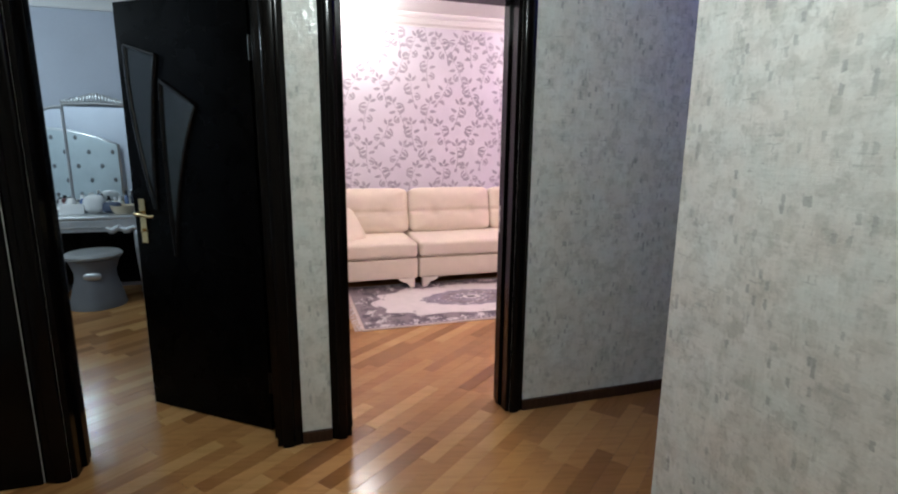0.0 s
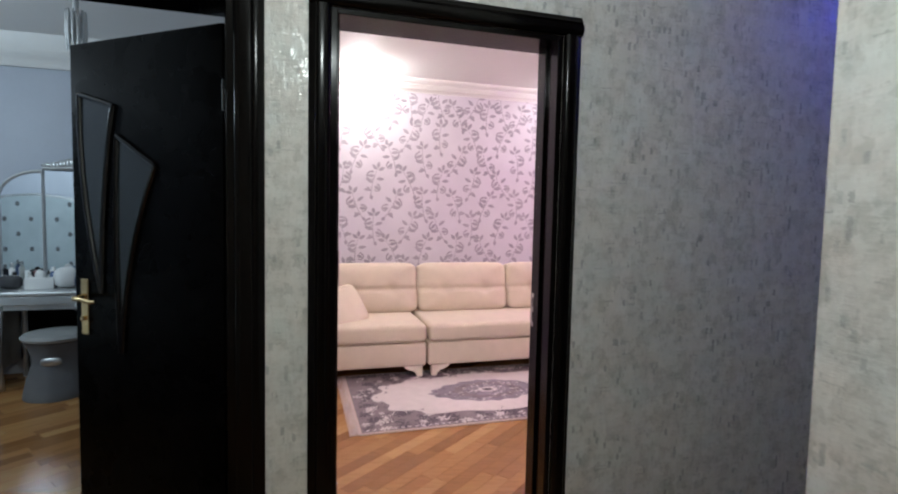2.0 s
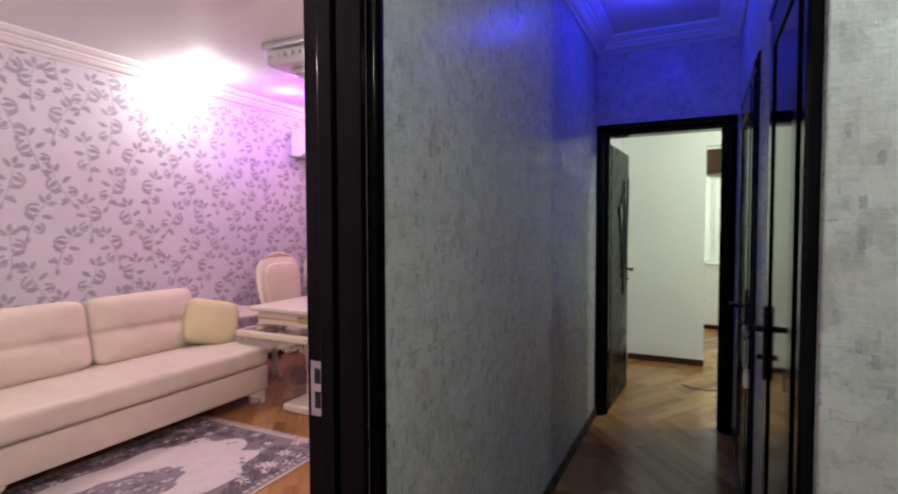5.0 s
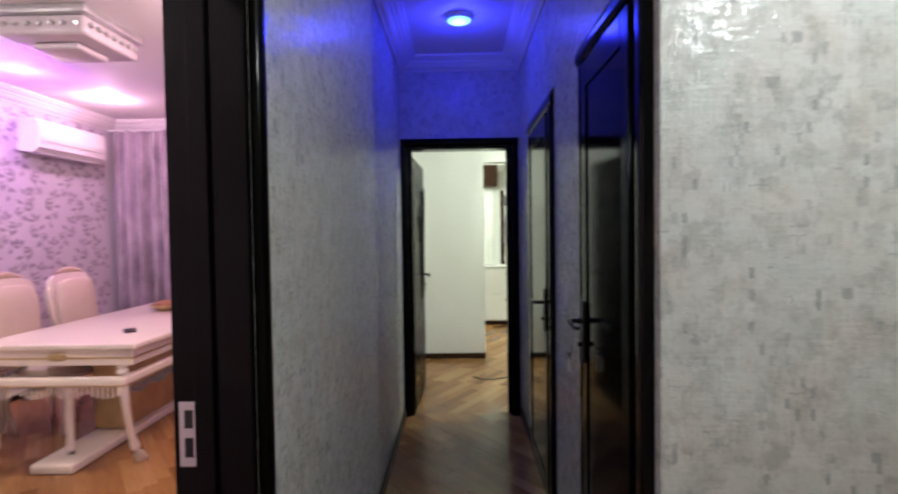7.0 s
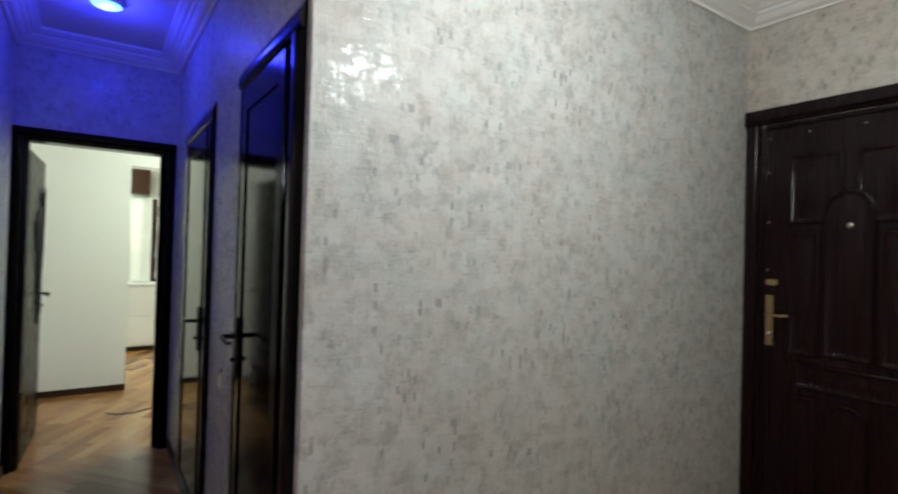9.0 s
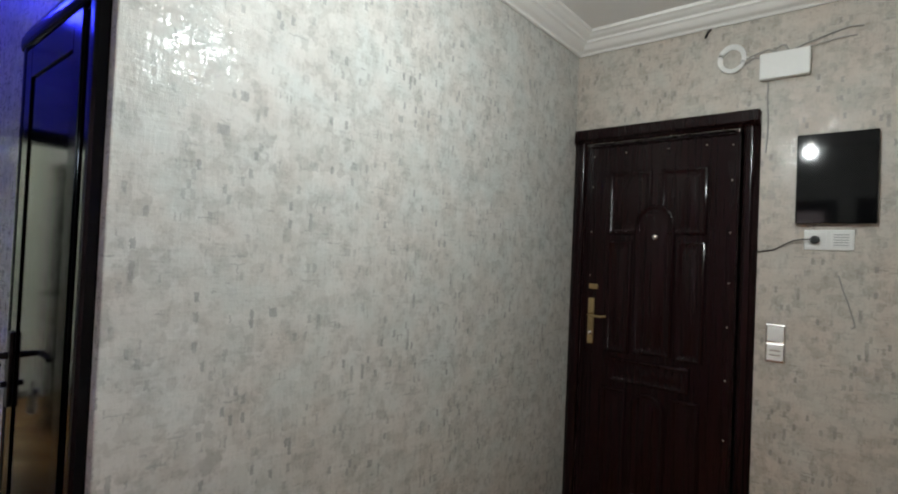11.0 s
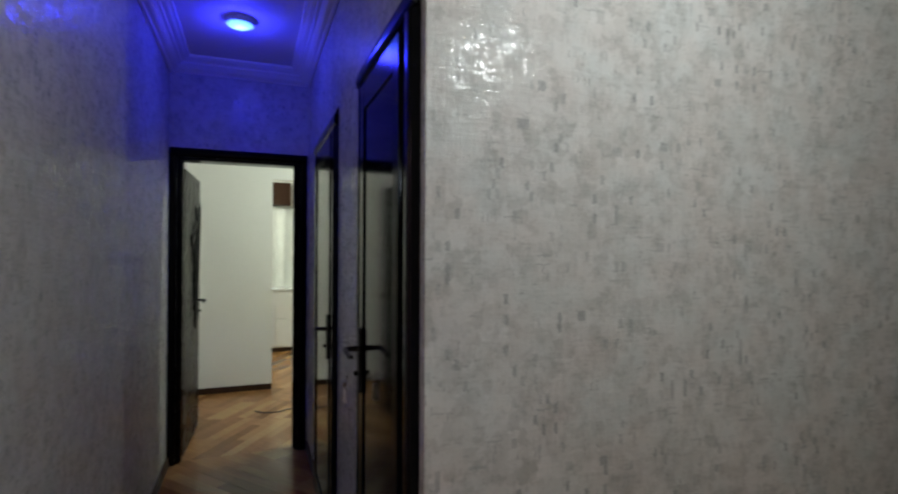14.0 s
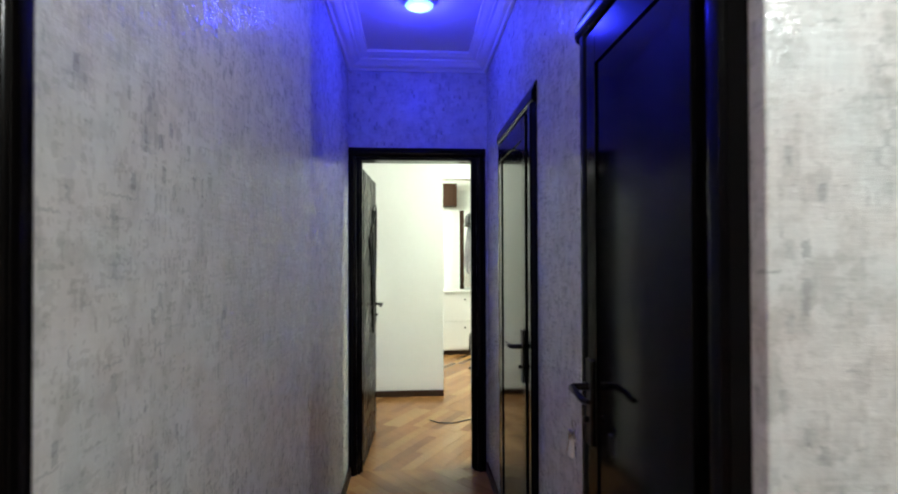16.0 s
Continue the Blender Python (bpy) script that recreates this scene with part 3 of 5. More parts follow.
casing("door_3", pose(ED[0], END_Y, 0), ED[1] - ED[0], END_HEAD, 0.12, 0.058, "dark wenge door frame at the corridor end")


def wing_leaf(name, m, w, h, label, hinge_left, lever_mat):
    """A leaf with two curved smoked-glass blades; x from the hinge to the free edge, its face at y = 0 seen from -y."""
    ob = thing(name, m, label, "door", kind="")
    part("panel", box(B(), 0, 0, 0.006, w, 0.038, h, 0.002), WENGE_LEAF, ob)
    def bow(a, b, c):
        return [tuple((1 - k) ** 2 * p + 2 * k * (1 - k) * q + k * k * r for p, q, r in zip(a, b, c)) for k in [i / 10 for i in range(11)]]
    e = w / 0.77
    # a slim upper blade beside the free edge and a broad lower one bowed from the hinge side, both running out to a point
    shapes = []
    for outer, inner in ((((0.715, 1.795), (0.735, 1.46), (0.616, 1.04)), ((0.530, 1.742), (0.605, 1.42), (0.612, 1.04))),
                         (((0.512, 1.632), (0.540, 1.25), (0.511, 0.82)), ((0.315, 1.520), (0.470, 1.22), (0.507, 0.82)))):
        shapes.append((bow(*[(x * e, z) for x, z in outer]), bow(*[(x * e, z) for x, z in inner])))
    stand = Matrix(((1, 0, 0, 0), (0, 0, 1, 0), (0, 1, 0, 0), (0, 0, 0, 1)))
    for outer, inner in shapes:
        out = outer + inner[::-1]
        for y0, y1, yb in ((-0.003, -0.001, -0.004), (0.039, 0.041, 0.042)):
            pane = part("glass_blade", prism(B(), out, y0, y1, stand), SMOKE, ob, "smoked glass blade")
            for run in (outer, inner, [outer[0], inner[0]]):
                part("bead", tube(B(), [(x, yb, z) for x, z in run], 0.010, 8), WENGE_BEAD, pane, smooth=True)
    handle(ob, w - 0.06, 1.02, 0, -1, lever_mat, side=-1)
    handle(ob, w - 0.06, 1.02, 0.038, -1, lever_mat, side=1)
    for hz in (0.25, 1.75):
        part("hinge_pin", lathe(B(), [(0.007, -0.05), (0.007, 0.05)], (-0.006, 0.038, hz), 10), DARKMETAL, ob, smooth=True)
    return ob


# bedroom leaf, hinged at the jamb beside the living room and pushed into the bedroom
leaf_dir = math.degrees(math.atan2(-0.857 + 0.262, -0.62 + 0.155))
wing_leaf("bedroom_door", pose(-0.175, BED[1] - 0.026, 0, 0, 0, leaf_dir), 0.758, 1.985, "dark wenge bedroom door standing open, with curved smoked-glass inlays", True, BRASS)
wing_leaf("corridor_end_door", pose(ED[0] + 0.035, END_Y + 0.125, 0, 0, 0, 87.5) @ pose(0, -0.0, 0), 0.70, 1.98, "dark wenge door pushed open into the white room", True, DARKMETAL)


def narrow_door(name, m, w, label, lever, near_lever):
    casing(name + "_frame", m, w, SIDE_HEAD, 0.12, 0.085, "dark wenge frame of a narrow corridor door")
    leaf = thing(name, m, label, "door", "narrow corridor doors")
    x0, x1, z1 = 0.024, w - 0.024, SIDE_HEAD - 0.024
    part("panel", box(B(), x0, -0.022, 0.006, x1, 0.014, z1, 0.002), WENGE_GLOSS, leaf, "glossy lacquered panel")
    for a, b in ((x0, x0 + 0.062), (x1 - 0.062, x1)):
        part("stile", box(B(), a, -0.0275, 0.006, b, -0.0225, z1, 0.002), WENGE, leaf)
    part("rail", box(B(), x0 + 0.063, -0.0275, 0.006, x1 - 0.063, -0.0225, 0.11, 0.002), WENGE, leaf)
    part("rail", box(B(), x0 + 0.063, -0.0275, z1 - 0.09, x1 - 0.063, -0.0225, z1, 0.002), WENGE, leaf)
    if near_lever:
        handle(leaf, w - 0.062, 1.03, -0.0275, -1, lever)
    else:
        handle(leaf, 0.046, 1.075, -0.0275, 1, lever)
    return leaf


east = -90
narrow_door("bathroom_door", pose(SIDE_X, B1[1], 0, 0, 0, east), B1[1] - B1[0], "closed glossy wenge door near the hall corner", DARKMETAL, False)
narrow_door("toilet_door", pose(SIDE_X, B2[1], 0, 0, 0, east), B2[1] - B2[0], "closed glossy wenge door near the corridor end", DARKMETAL, True)
# keys left in the lock of the nearer door
k = thing("key_bunch", pose(SIDE_X - 0.033, B1[1] - 0.046, 0.99), "small bunch of silvery keys hanging from a door lock", "keys")
part("key_ring", tube(B(), [(-0.04 + 0.0, 0.014 * math.cos(a), -0.015 + 0.014 * math.sin(a)) for a in [i * math.pi / 6 for i in range(13)]], 0.0012, 6), CHROME, k)
for n, an in enumerate((-18, 4, 22)):
    b = box(B(), -0.0012, -0.010, -0.022, 0.0012, 0.010, 0.0, 0.001)
    box(b, -0.001, -0.004, -0.065, 0.001, 0.004, -0.021)
    b.transform(pose(-0.042 - 0.004 * n, 0, -0.028, an))
    part("key", b, CHROME, k)
part("fob", box(B(), -0.05, -0.004, -0.10, -0.034, 0.022, -0.045, 0.004), PLASTIC, k, "pale plastic fob")


# ---- entrance door ----
ent = casing("entrance_frame", pose(ENTRY_X, 0.970, 0, 0, 0, -90), 0.785, 2.092, 0.09, 0.068, "dark mahogany-coloured entrance door frame", STEEL_DOOR)
part("cap_moulding", box(B(), -0.060, -0.045, 2.107, 0.853, -0.022, 2.167, 0.008), STEEL_DOOR, ent)
door = thing("entrance_door", pose(ENTRY_X, 0.948, 0, 0, 0, -90), "closed dark red-brown steel entrance door with pressed panels", "door")
W = 0.741
part("slab", box(B(), 0, 0.006, 0.01, W, 0.06, 2.068, 0.004), STEEL_DOOR, door)


def raised(x0, z0, x1, z1, arch=0.0):
    """A pressed panel with sloping edges, its top arched if wanted."""
    def ring(d):
        pts = [(x0 + d, z0 + d), (x1 - d, z0 + d)]
        n = 12 if arch else 1
        for k in range(n + 1):
            a = math.pi * k / n
            if arch:
                pts.append(((x0 + x1) / 2 + ((x1 - x0) / 2 - d) * math.cos(a), z1 - arch + (arch - d) * math.sin(a)))
            else:
                pts += [(x1 - d, z1 - d), (x0 + d, z1 - d)] if k == 0 else []
        return pts
    bm = B()
    loops = []
    for d, y in ((0, 0.0065), (0.005, -0.004), (0.013, -0.007), (0.024, 0.0), (0.034, 0.001), (0.058, -0.0065)):
        loops.append([bm.verts.new((x, y, z)) for x, z in ring(d)])
    for a, b in zip(loops, loops[1:]):
        for i in range(len(a)):
            bm.faces.new((a[i], a[(i + 1) % len(a)], b[(i + 1) % len(b)], b[i]))
    bm.faces.new(loops[-1])
    bmesh.ops.recalc_face_normals(bm, faces=bm.faces[:])
    return bm


for x0, z0, x1, z1 in ((0.115, 1.585, 0.345, 1.925), (0.385, 1.585, 0.615, 1.925), (0.115, 0.955, 0.255, 1.555), (0.475, 0.955, 0.615, 1.555)):
    part("pressed_panel", raised(x0, z0, x1, z1), STEEL_DOOR, door, smooth=True)
arch_mesh = raised(0.262, 0.965, 0.468, 1.745, 0.103)
arch_mesh.transform(Matrix.Translation((0, -0.005, 0)))
part("arched_panel", arch_mesh, STEEL_DOOR, door, "arched middle panel", smooth=True)
part("pressed_panel", raised(0.15, 0.80, 0.56, 0.93), STEEL_DOOR, door, smooth=True)
part("arched_panel", raised(0.27, 0.22, 0.45, 0.77, 0.09), STEEL_DOOR, door, smooth=True)
part("pressed_panel", raised(0.11, 0.15, 0.25, 0.77), STEEL_DOOR, door, smooth=True)
part("pressed_panel", raised(0.47, 0.15, 0.61, 0.77), STEEL_DOOR, door, smooth=True)
part("peephole", lathe(B(), [(0.013, 0), (0.013, 0.006), (0.008, 0.009), (0.006, 0.006)], (0.374, -0.013, 1.574), 16, pose(0, 0, 0, 90)), CHROME, door, "bright metal peephole", smooth=True)
hd = part("door_handle", tube(B(), [(0.04, 0.0, 1.145), (0.04, -0.045, 1.145), (0.06, -0.055, 1.145), (0.11, -0.055, 1.14), (0.145, -0.05, 1.145)], 0.008, 10), BRASS, door, "brass lever handle", smooth=True)
part("plate", box(B(), 0.020, -0.006, 0.985, 0.060, 0.006, 1.236, 0.005), BRASS, hd)
part("key_cylinder", lathe(B(), [(0.012, 0), (0.012, 0.012), (0.007, 0.016)], (0.04, -0.006, 1.045), 12, pose(0, 0, 0, 90)), CHROME, hd, smooth=True)
part("upper_lock", box(B(), 0.020, -0.006, 1.285, 0.075, 0.006, 1.315, 0.004), BRASS, door, "narrow brass lock plate")
for z in (0.35, 0.62, 0.9, 1.15, 1.36, 1.6, 1.85, 2.02):
    part("rivet", lathe(B(), [(0.006, 0), (0.005, 0.003), (0.002, 0.005)], (W - 0.025, 0.0055, z), 10, pose(0, 0, 0, 90)), CHROME, door, smooth=True)
    if z > 1.3:
        part("rivet", lathe(B(), [(0.006, 0), (0.005, 0.003), (0.002, 0.005)], (0.022, 0.0055, z), 10, pose(0, 0, 0, 90)), CHROME, door, smooth=True)
for x in (0.2, 0.42, 0.6):
    part("rivet", lathe(B(), [(0.006, 0), (0.005, 0.003), (0.002, 0.005)], (x, 0.0055, 2.03), 10, pose(0, 0, 0, 90)), CHROME, door, smooth=True)

# ---- things on the entrance wall (local: x towards -y of the plan, seen from -y local) ----
EW = pose(ENTRY_X, -0.044, 0.036, 0, 0, -90)
pan = thing("wall_panel", EW, "glossy black rectangular panel mounted beside the entrance door", "wall panel")
part("back_case", box(B(), -0.005, -0.022, 1.610, 0.25, 0.0, 1.982, 0.004), BLACK, pan)
part("gloss_front", box(B(), -0.018, -0.034, 1.602, 0.262, -0.0225, 1.990, 0.005, 3), BLACKGLOSS, pan)
so = thing("wall_socket", EW, "white double wall socket with a black plug pushed in", "socket")
part("surround", box(B(), 0.015, -0.010, 1.490, 0.19, 0.0, 1.578, 0.004), PLASTIC, so)
for x in (0.06, 0.146):
    part("socket_insert", box(B(), x - 0.034, -0.013, 1.50, x + 0.034, -0.0105, 1.568, 0.003), PLASTIC, so)
for n in range(5):
    part("vent_slot", box(B(), 0.12, -0.0145, 1.51 + 0.011 * n, 0.172, -0.0132, 1.514 + 0.011 * n), plain("slot_grey", (0.4, 0.4, 0.4), 0.5), so)
pl = thing("power_plug", EW, "black power plug with a thin dark lead along the wall", "plug")
part("plug_body", lathe(B(), [(0.018, 0), (0.019, 0.012), (0.014, 0.03), (0.010, 0.034)], (0.055, -0.014, 1.533), 16, pose(0, 0, 0, 90)), BLACK, pl, smooth=True)
part("lead", tube(B(), [(0.055, -0.04, 1.533), (0.02, -0.04, 1.535), (-0.02, -0.02, 1.53), (-0.06, -0.006, 1.51), (-0.10, -0.005, 1.485), (-0.14, -0.005, 1.48), (-0.16, -0.005, 1.475)], 0.003, 6), BLACK, pl, smooth=True)
sw = thing("light_switch", EW, "white wall switch stacked over a white socket, bright metal rims", "switch")
for z in (1.115, 1.03):
    part("rim", box(B(), -0.118, -0.009, z - 0.045, -0.040, 0.0, z + 0.040, 0.004), CHROME, sw)
    part("face", box(B(), -0.110, -0.012, z - 0.036, -0.048, -0.0092, z + 0.032, 0.003), PLASTIC, sw)
part("rocker", box(B(), -0.100, -0.0155, 1.09, -0.058, -0.0122, 1.138, 0.002), PLASTIC, sw)
for z in (1.015, 1.035):
    part("switch_slot", box(B(), -0.10, -0.0132, z, -0.058, -0.0122, z + 0.005), CHROME, sw)
jb = thing("junction_box", EW, "white plastic junction box with loose grey cables", "junction box")
part("lid", box(B(), -0.172, -0.045, 2.258, 0.022, -0.03, 2.378, 0.006), PLASTIC, jb)
part("body", box(B(), -0.166, -0.030, 2.262, 0.016, 0.0, 2.374, 0.004), PLASTIC, jb)
GREYCABLE = plain("grey_cable", (0.33, 0.32, 0.30), 0.5, vary=0.1, scale=40)
for pts in ([(-0.17, -0.01, 2.37), (-0.20, -0.015, 2.375), (-0.23, -0.012, 2.36), (-0.26, -0.01, 2.365)], [(-0.05, -0.02, 2.378), (0.0, -0.02, 2.40), (0.07, -0.012, 2.42), (0.15, -0.01, 2.44), (0.20, -0.008, 2.435)],
            [(-0.10, -0.02, 2.378), (-0.14, -0.024, 2.40), (-0.19, -0.02, 2.39), (-0.24, -0.012, 2.375)], [(-0.02, -0.02, 2.378), (0.05, -0.024, 2.385), (0.12, -0.01, 2.40), (0.18, -0.008, 2.40)],
            [(-0.06, -0.02, 2.378), (-0.075, -0.03, 2.405), (-0.09, -0.024, 2.41), (-0.11, -0.02, 2.395)], [(-0.14, -0.008, 2.258), (-0.142, -0.006, 2.18), (-0.135, -0.006, 2.05), (-0.142, -0.006, 1.93)]):
    part("cable", tube(B(), pts, 0.0035, 6), GREYCABLE, jb, smooth=True)
cr = thing("cable_coil", EW, "coil of white cable hanging on the papered wall", "cable")
for n in range(4):
    rr = 0.044 + 0.005 * n
    part("loop", tube(B(), [(-0.292 + rr * math.cos(a), -0.008 - 0.003 * n, 2.390 + rr * 1.12 * math.sin(a)) for a in [i * math.pi / 12 for i in range(25)]], 0.0042, 6), PLASTIC, cr, smooth=True)
part("tail", tube(B(), [(-0.25, -0.01, 2.40), (-0.225, -0.012, 2.385), (-0.20, -0.012, 2.382)], 0.0045, 6), PLASTIC, cr, smooth=True)
wl2 = thing("loose_wire", EW, "thin loose wire end hanging out of the wall", "wire")
part("strand", tube(B(), [(0.14, -0.003, 1.385), (0.155, -0.008, 1.33), (0.175, -0.012, 1.27), (0.195, -0.014, 1.20), (0.20, -0.012, 1.175), (0.188, -0.012, 1.165)], 0.003, 6), GREYCABLE, wl2, smooth=True)
stub = thing("wire_stub", EW, "short dark wire stub sticking out below the cornice", "wire")
part("strand", tube(B(), [(-0.415, 0.0, 2.525), (-0.40, -0.02, 2.545), (-0.385, -0.03, 2.548)], 0.006, 6), BLACK, stub, smooth=True)

# ---- ceiling lamps ----
hl = thing("hall_ceiling_lamp", pose(HALL[0], HALL[1], CEIL), "bare lit bulb hanging on a short cord from the ceiling", "ceiling lamp")
part("rose", lathe(B(), [(0.035, -0.03), (0.05, -0.02), (0.05, -0.001), (0.02, -0.001)], seg=24), PLASTIC, hl, smooth=True)
drop = HALL[2] - CEIL
part("cord", lathe(B(), [(0.003, drop + 0.15), (0.003, -0.031)], seg=8), PLASTIC, hl, smooth=True)
part("socket", lathe(B(), [(0.016, drop + 0.075), (0.018, drop + 0.10), (0.016, drop + 0.135), (0.006, drop + 0.1495)], seg=16), PLASTIC, hl, smooth=True)
part("bulb_neck", lathe(B(), [(0.022, drop + 0.044), (0.016, drop + 0.06), (0.014, drop + 0.0745)], seg=18), LIT, hl, smooth=True)


def downlight(x, y, z, mat, label, group):
    ob = thing("downlight", pose(x, y, z), label, "ceiling light", group)
    part("trim_ring", lathe(B(), [(0.060, -0.006), (0.066, -0.008), (0.078, -0.003), (0.078, 0.0), (0.04, 0.0)], seg=28), PLASTIC, ob, smooth=True)
    part("lens", lathe(B(), [(0.02, -0.030), (0.05, -0.022), (0.058, -0.0085), (0.0445, -0.004), (0.01, -0.004)], seg=28), mat, ob, smooth=True)
    return ob


first = downlight(DOWN[0][0], DOWN[0][1], 2.68, LIT, "round recessed ceiling downlight, lit warm white; inner row added as fill", "living room downlights")
# the copies include the unseen inner row that fills the room with light
for x, y in DOWN[1:]:
    copy_thing(first, pose(x, y, 2.68))
bl = thing("blue_downlight", pose(BLUE[0], BLUE[1], CEIL - 0.022), "round corridor ceiling light glowing blue round a bright lens", "ceiling light")
part("trim_ring", lathe(B(), [(0.066, -0.006), (0.074, -0.008), (0.078, -0.003), (0.078, 0.0215), (0.05, 0.0215)], seg=32), PLASTIC, bl, smooth=True)
part("lens", lathe(B(), [(0.02, -0.022), (0.05, -0.018), (0.066, -0.0085), (0.05, -0.004), (0.01, -0.004)], seg=32), LITBLUE, bl, smooth=True)
el = thing("end_room_lamp", pose(1.9, 4.42, 2.655), "round white ceiling lamp, lit", "ceiling lamp")
part("plate", lathe(B(), [(0.10, -0.02), (0.11, -0.001), (0.03, -0.001)], seg=24), PLASTIC, el, smooth=True)
part("dome", lathe(B(), [(0.02, -0.06), (0.07, -0.045), (0.095, -0.0205)], seg=24), LIT, el, smooth=True)

# ---- sofa ----
sofa = thing("sofa", pose(0, 0, 0), "long cream upholstered sofa in two sections with loose back cushions", "sofa")
XF, XB = -2.39, -3.36
for y0, y1 in ((0.06, 0.990), (1.006, 2.93)):
    part("base", box(B(), XB, y0, 0.10, XF, y1, 0.295, 0.018, 3), CREAM, sofa, smooth=True)
    part("seat", box(B(), XB, y0 + 0.003, 0.300, XF + 0.022, y1 - 0.003, 0.452, 0.040, 5), CREAM, sofa, smooth=True)
part("backrest", box(B(), XB - 0.04, 0.06, 0.30, XB + 0.13, 2.93, 0.72, 0.05, 4), CREAM, sofa, smooth=True)
part("armrest", box(B(), XB, -0.035, 0.10, XF, 0.055, 0.60, 0.035, 4), CREAM, sofa, smooth=True)
lean = pose(0, 0, 0, 0, -12, 0)
for y0, y1, tw in ((0.20, 1.03, 0.17), (1.05, 1.93, 0.2), (1.95, 2.74, 0.17)):
    yc, w = (y0 + y1) / 2, y1 - y0
    part("back_cushion", puff(B(), 0.25, w + 0.018, 0.47, (-3.06, yc, 0.658), 0.24, lean, [(-tw, -0.015), (tw, -0.015)], 128, 84), CREAM, sofa, smooth="all")
    for ty in (-tw, tw):
        part("tuft_button", lathe(B(), [(0.013, -0.004), (0.012, 0.004), (0.005, 0.008)], (-2.985, yc + ty, 0.663), 14, pose(0, 0, 0, 0, 78, 0)), CREAM, sofa, smooth=True)


def bracket_leg(y, side):
    bm = B()
    out = [(0, 0.10), (0, 0.0), (side * 0.045, 0.0), (side * 0.05, 0.03), (side * 0.075, 0.055), (side * 0.115, 0.066), (side * 0.15, 0.085), (side * 0.155, 0.10)]
    prism(bm, out if side > 0 else out[::-1], -0.03, 0.03)
    bm.transform(pose(XF - 0.04, y, 0) @ Matrix(((0, 0, 1, 0), (1, 0, 0, 0), (0, 1, 0, 0), (0, 0, 0, 1))))
    part("leg", bm, IVORY, sofa, "ivory carved bracket leg")


for y, sd in ((0.960, -1), (1.040, 1), (2.90, -1), (0.09, 1)):
    bracket_leg(y, sd)
for y in (0.3, 1.5, 2.7):
    part("rear_leg", box(B(), XB + 0.05, y - 0.03, 0.0, XB + 0.11, y + 0.03, 0.1, 0.005), IVORY, sofa)
p1 = thing("throw_pillow", pose(-2.70, 0.32, 0.54, 10, -32, 30), "square cream throw pillow leaning on the sofa", "pillow", "sofa pillows")
part("cover", puff(B(), 0.16, 0.41, 0.38, (0, 0, 0), 0.38), CREAM, p1, smooth="all")
p2 = thing("throw_pillow", pose(-2.86, 2.79, 0.615, -14, -20, -18), "square pale yellow throw pillow at the sofa's end", "pillow", "sofa pillows")
part("cover", puff(B(), 0.15, 0.42, 0.36, (0, 0, 0), 0.38), YELLOW, p2, smooth="all")

# ---- rug ----
rug = thing("rug", pose(-1.965, 1.375, 0), "oriental rug in cream, mauve and slate with a central medallion", "rug")
RW, RL = 1.19, 2.12
part("ground_weave", box(B(), -RW / 2, -RL / 2, 0.0, RW / 2, RL / 2, 0.008, 0.002), RUGEDGE, rug, "pinkish bound edge")
part("border", box(B(), -RW / 2 + 0.02, -RL / 2 + 0.02, 0.007, RW / 2 - 0.02, RL / 2 - 0.02, 0.0092), RUGGREY, rug, "mauve border")


def lobed(a, b, n, depth, power=1.0, steps=96):
    out = []
    for k in range(steps):
        th = 2 * math.pi * k / steps
        r = 1 + depth * math.cos(n * th)
        c, s_ = math.cos(th), math.sin(th)
        out.append((a * r * math.copysign(abs(c) ** power, c), b * r * math.copysign(abs(s_) ** power, s_)))
    return out


part("field", prism(B(), lobed(0.40, 0.86, 12, 0.05, 0.75), 0.0085, 0.0102), RUGCREAM, rug, "cream field")
part("medallion", prism(B(), lobed(0.235, 0.46, 16, 0.045, 1.25), 0.010, 0.0112), RUGBLUE, rug, "slate medallion")
part("medallion_ring", prism(B(), lobed(0.17, 0.27, 12, 0.06), 0.0110, 0.0118), RUGGREY, rug)
part("medallion_core", prism(B(), lobed(0.12, 0.19, 12, 0.06), 0.0116, 0.0124), RUGBLUE, rug)
part("medallion_eye", prism(B(), lobed(0.05, 0.075, 8, 0.1), 0.0122, 0.0130), RUGCREAM, rug)
part("medallion_centre", prism(B(), lobed(0.028, 0.042, 8, 0.1), 0.0128, 0.0136), RUGDARK, rug)


def flower(bm, x, y, r, z, rot):
    k = random.choice((4, 5, 6))
    for q in range(k):
        a = rot + 2 * math.pi * q / k
        cx, cy = x + r * 0.6 * math.cos(a), y + r * 0.6 * math.sin(a)
        pts = [(cx + r * (0.5 * math.cos(a) * math.cos(u) - 0.24 * math.sin(a) * math.sin(u)), cy + r * (0.5 * math.sin(a) * math.cos(u) + 0.24 * math.cos(a) * math.sin(u))) for u in [i * math.pi / 3 for i in range(6)]]
        bm.faces.new([bm.verts.new((px, py, z)) for px, py in pts])


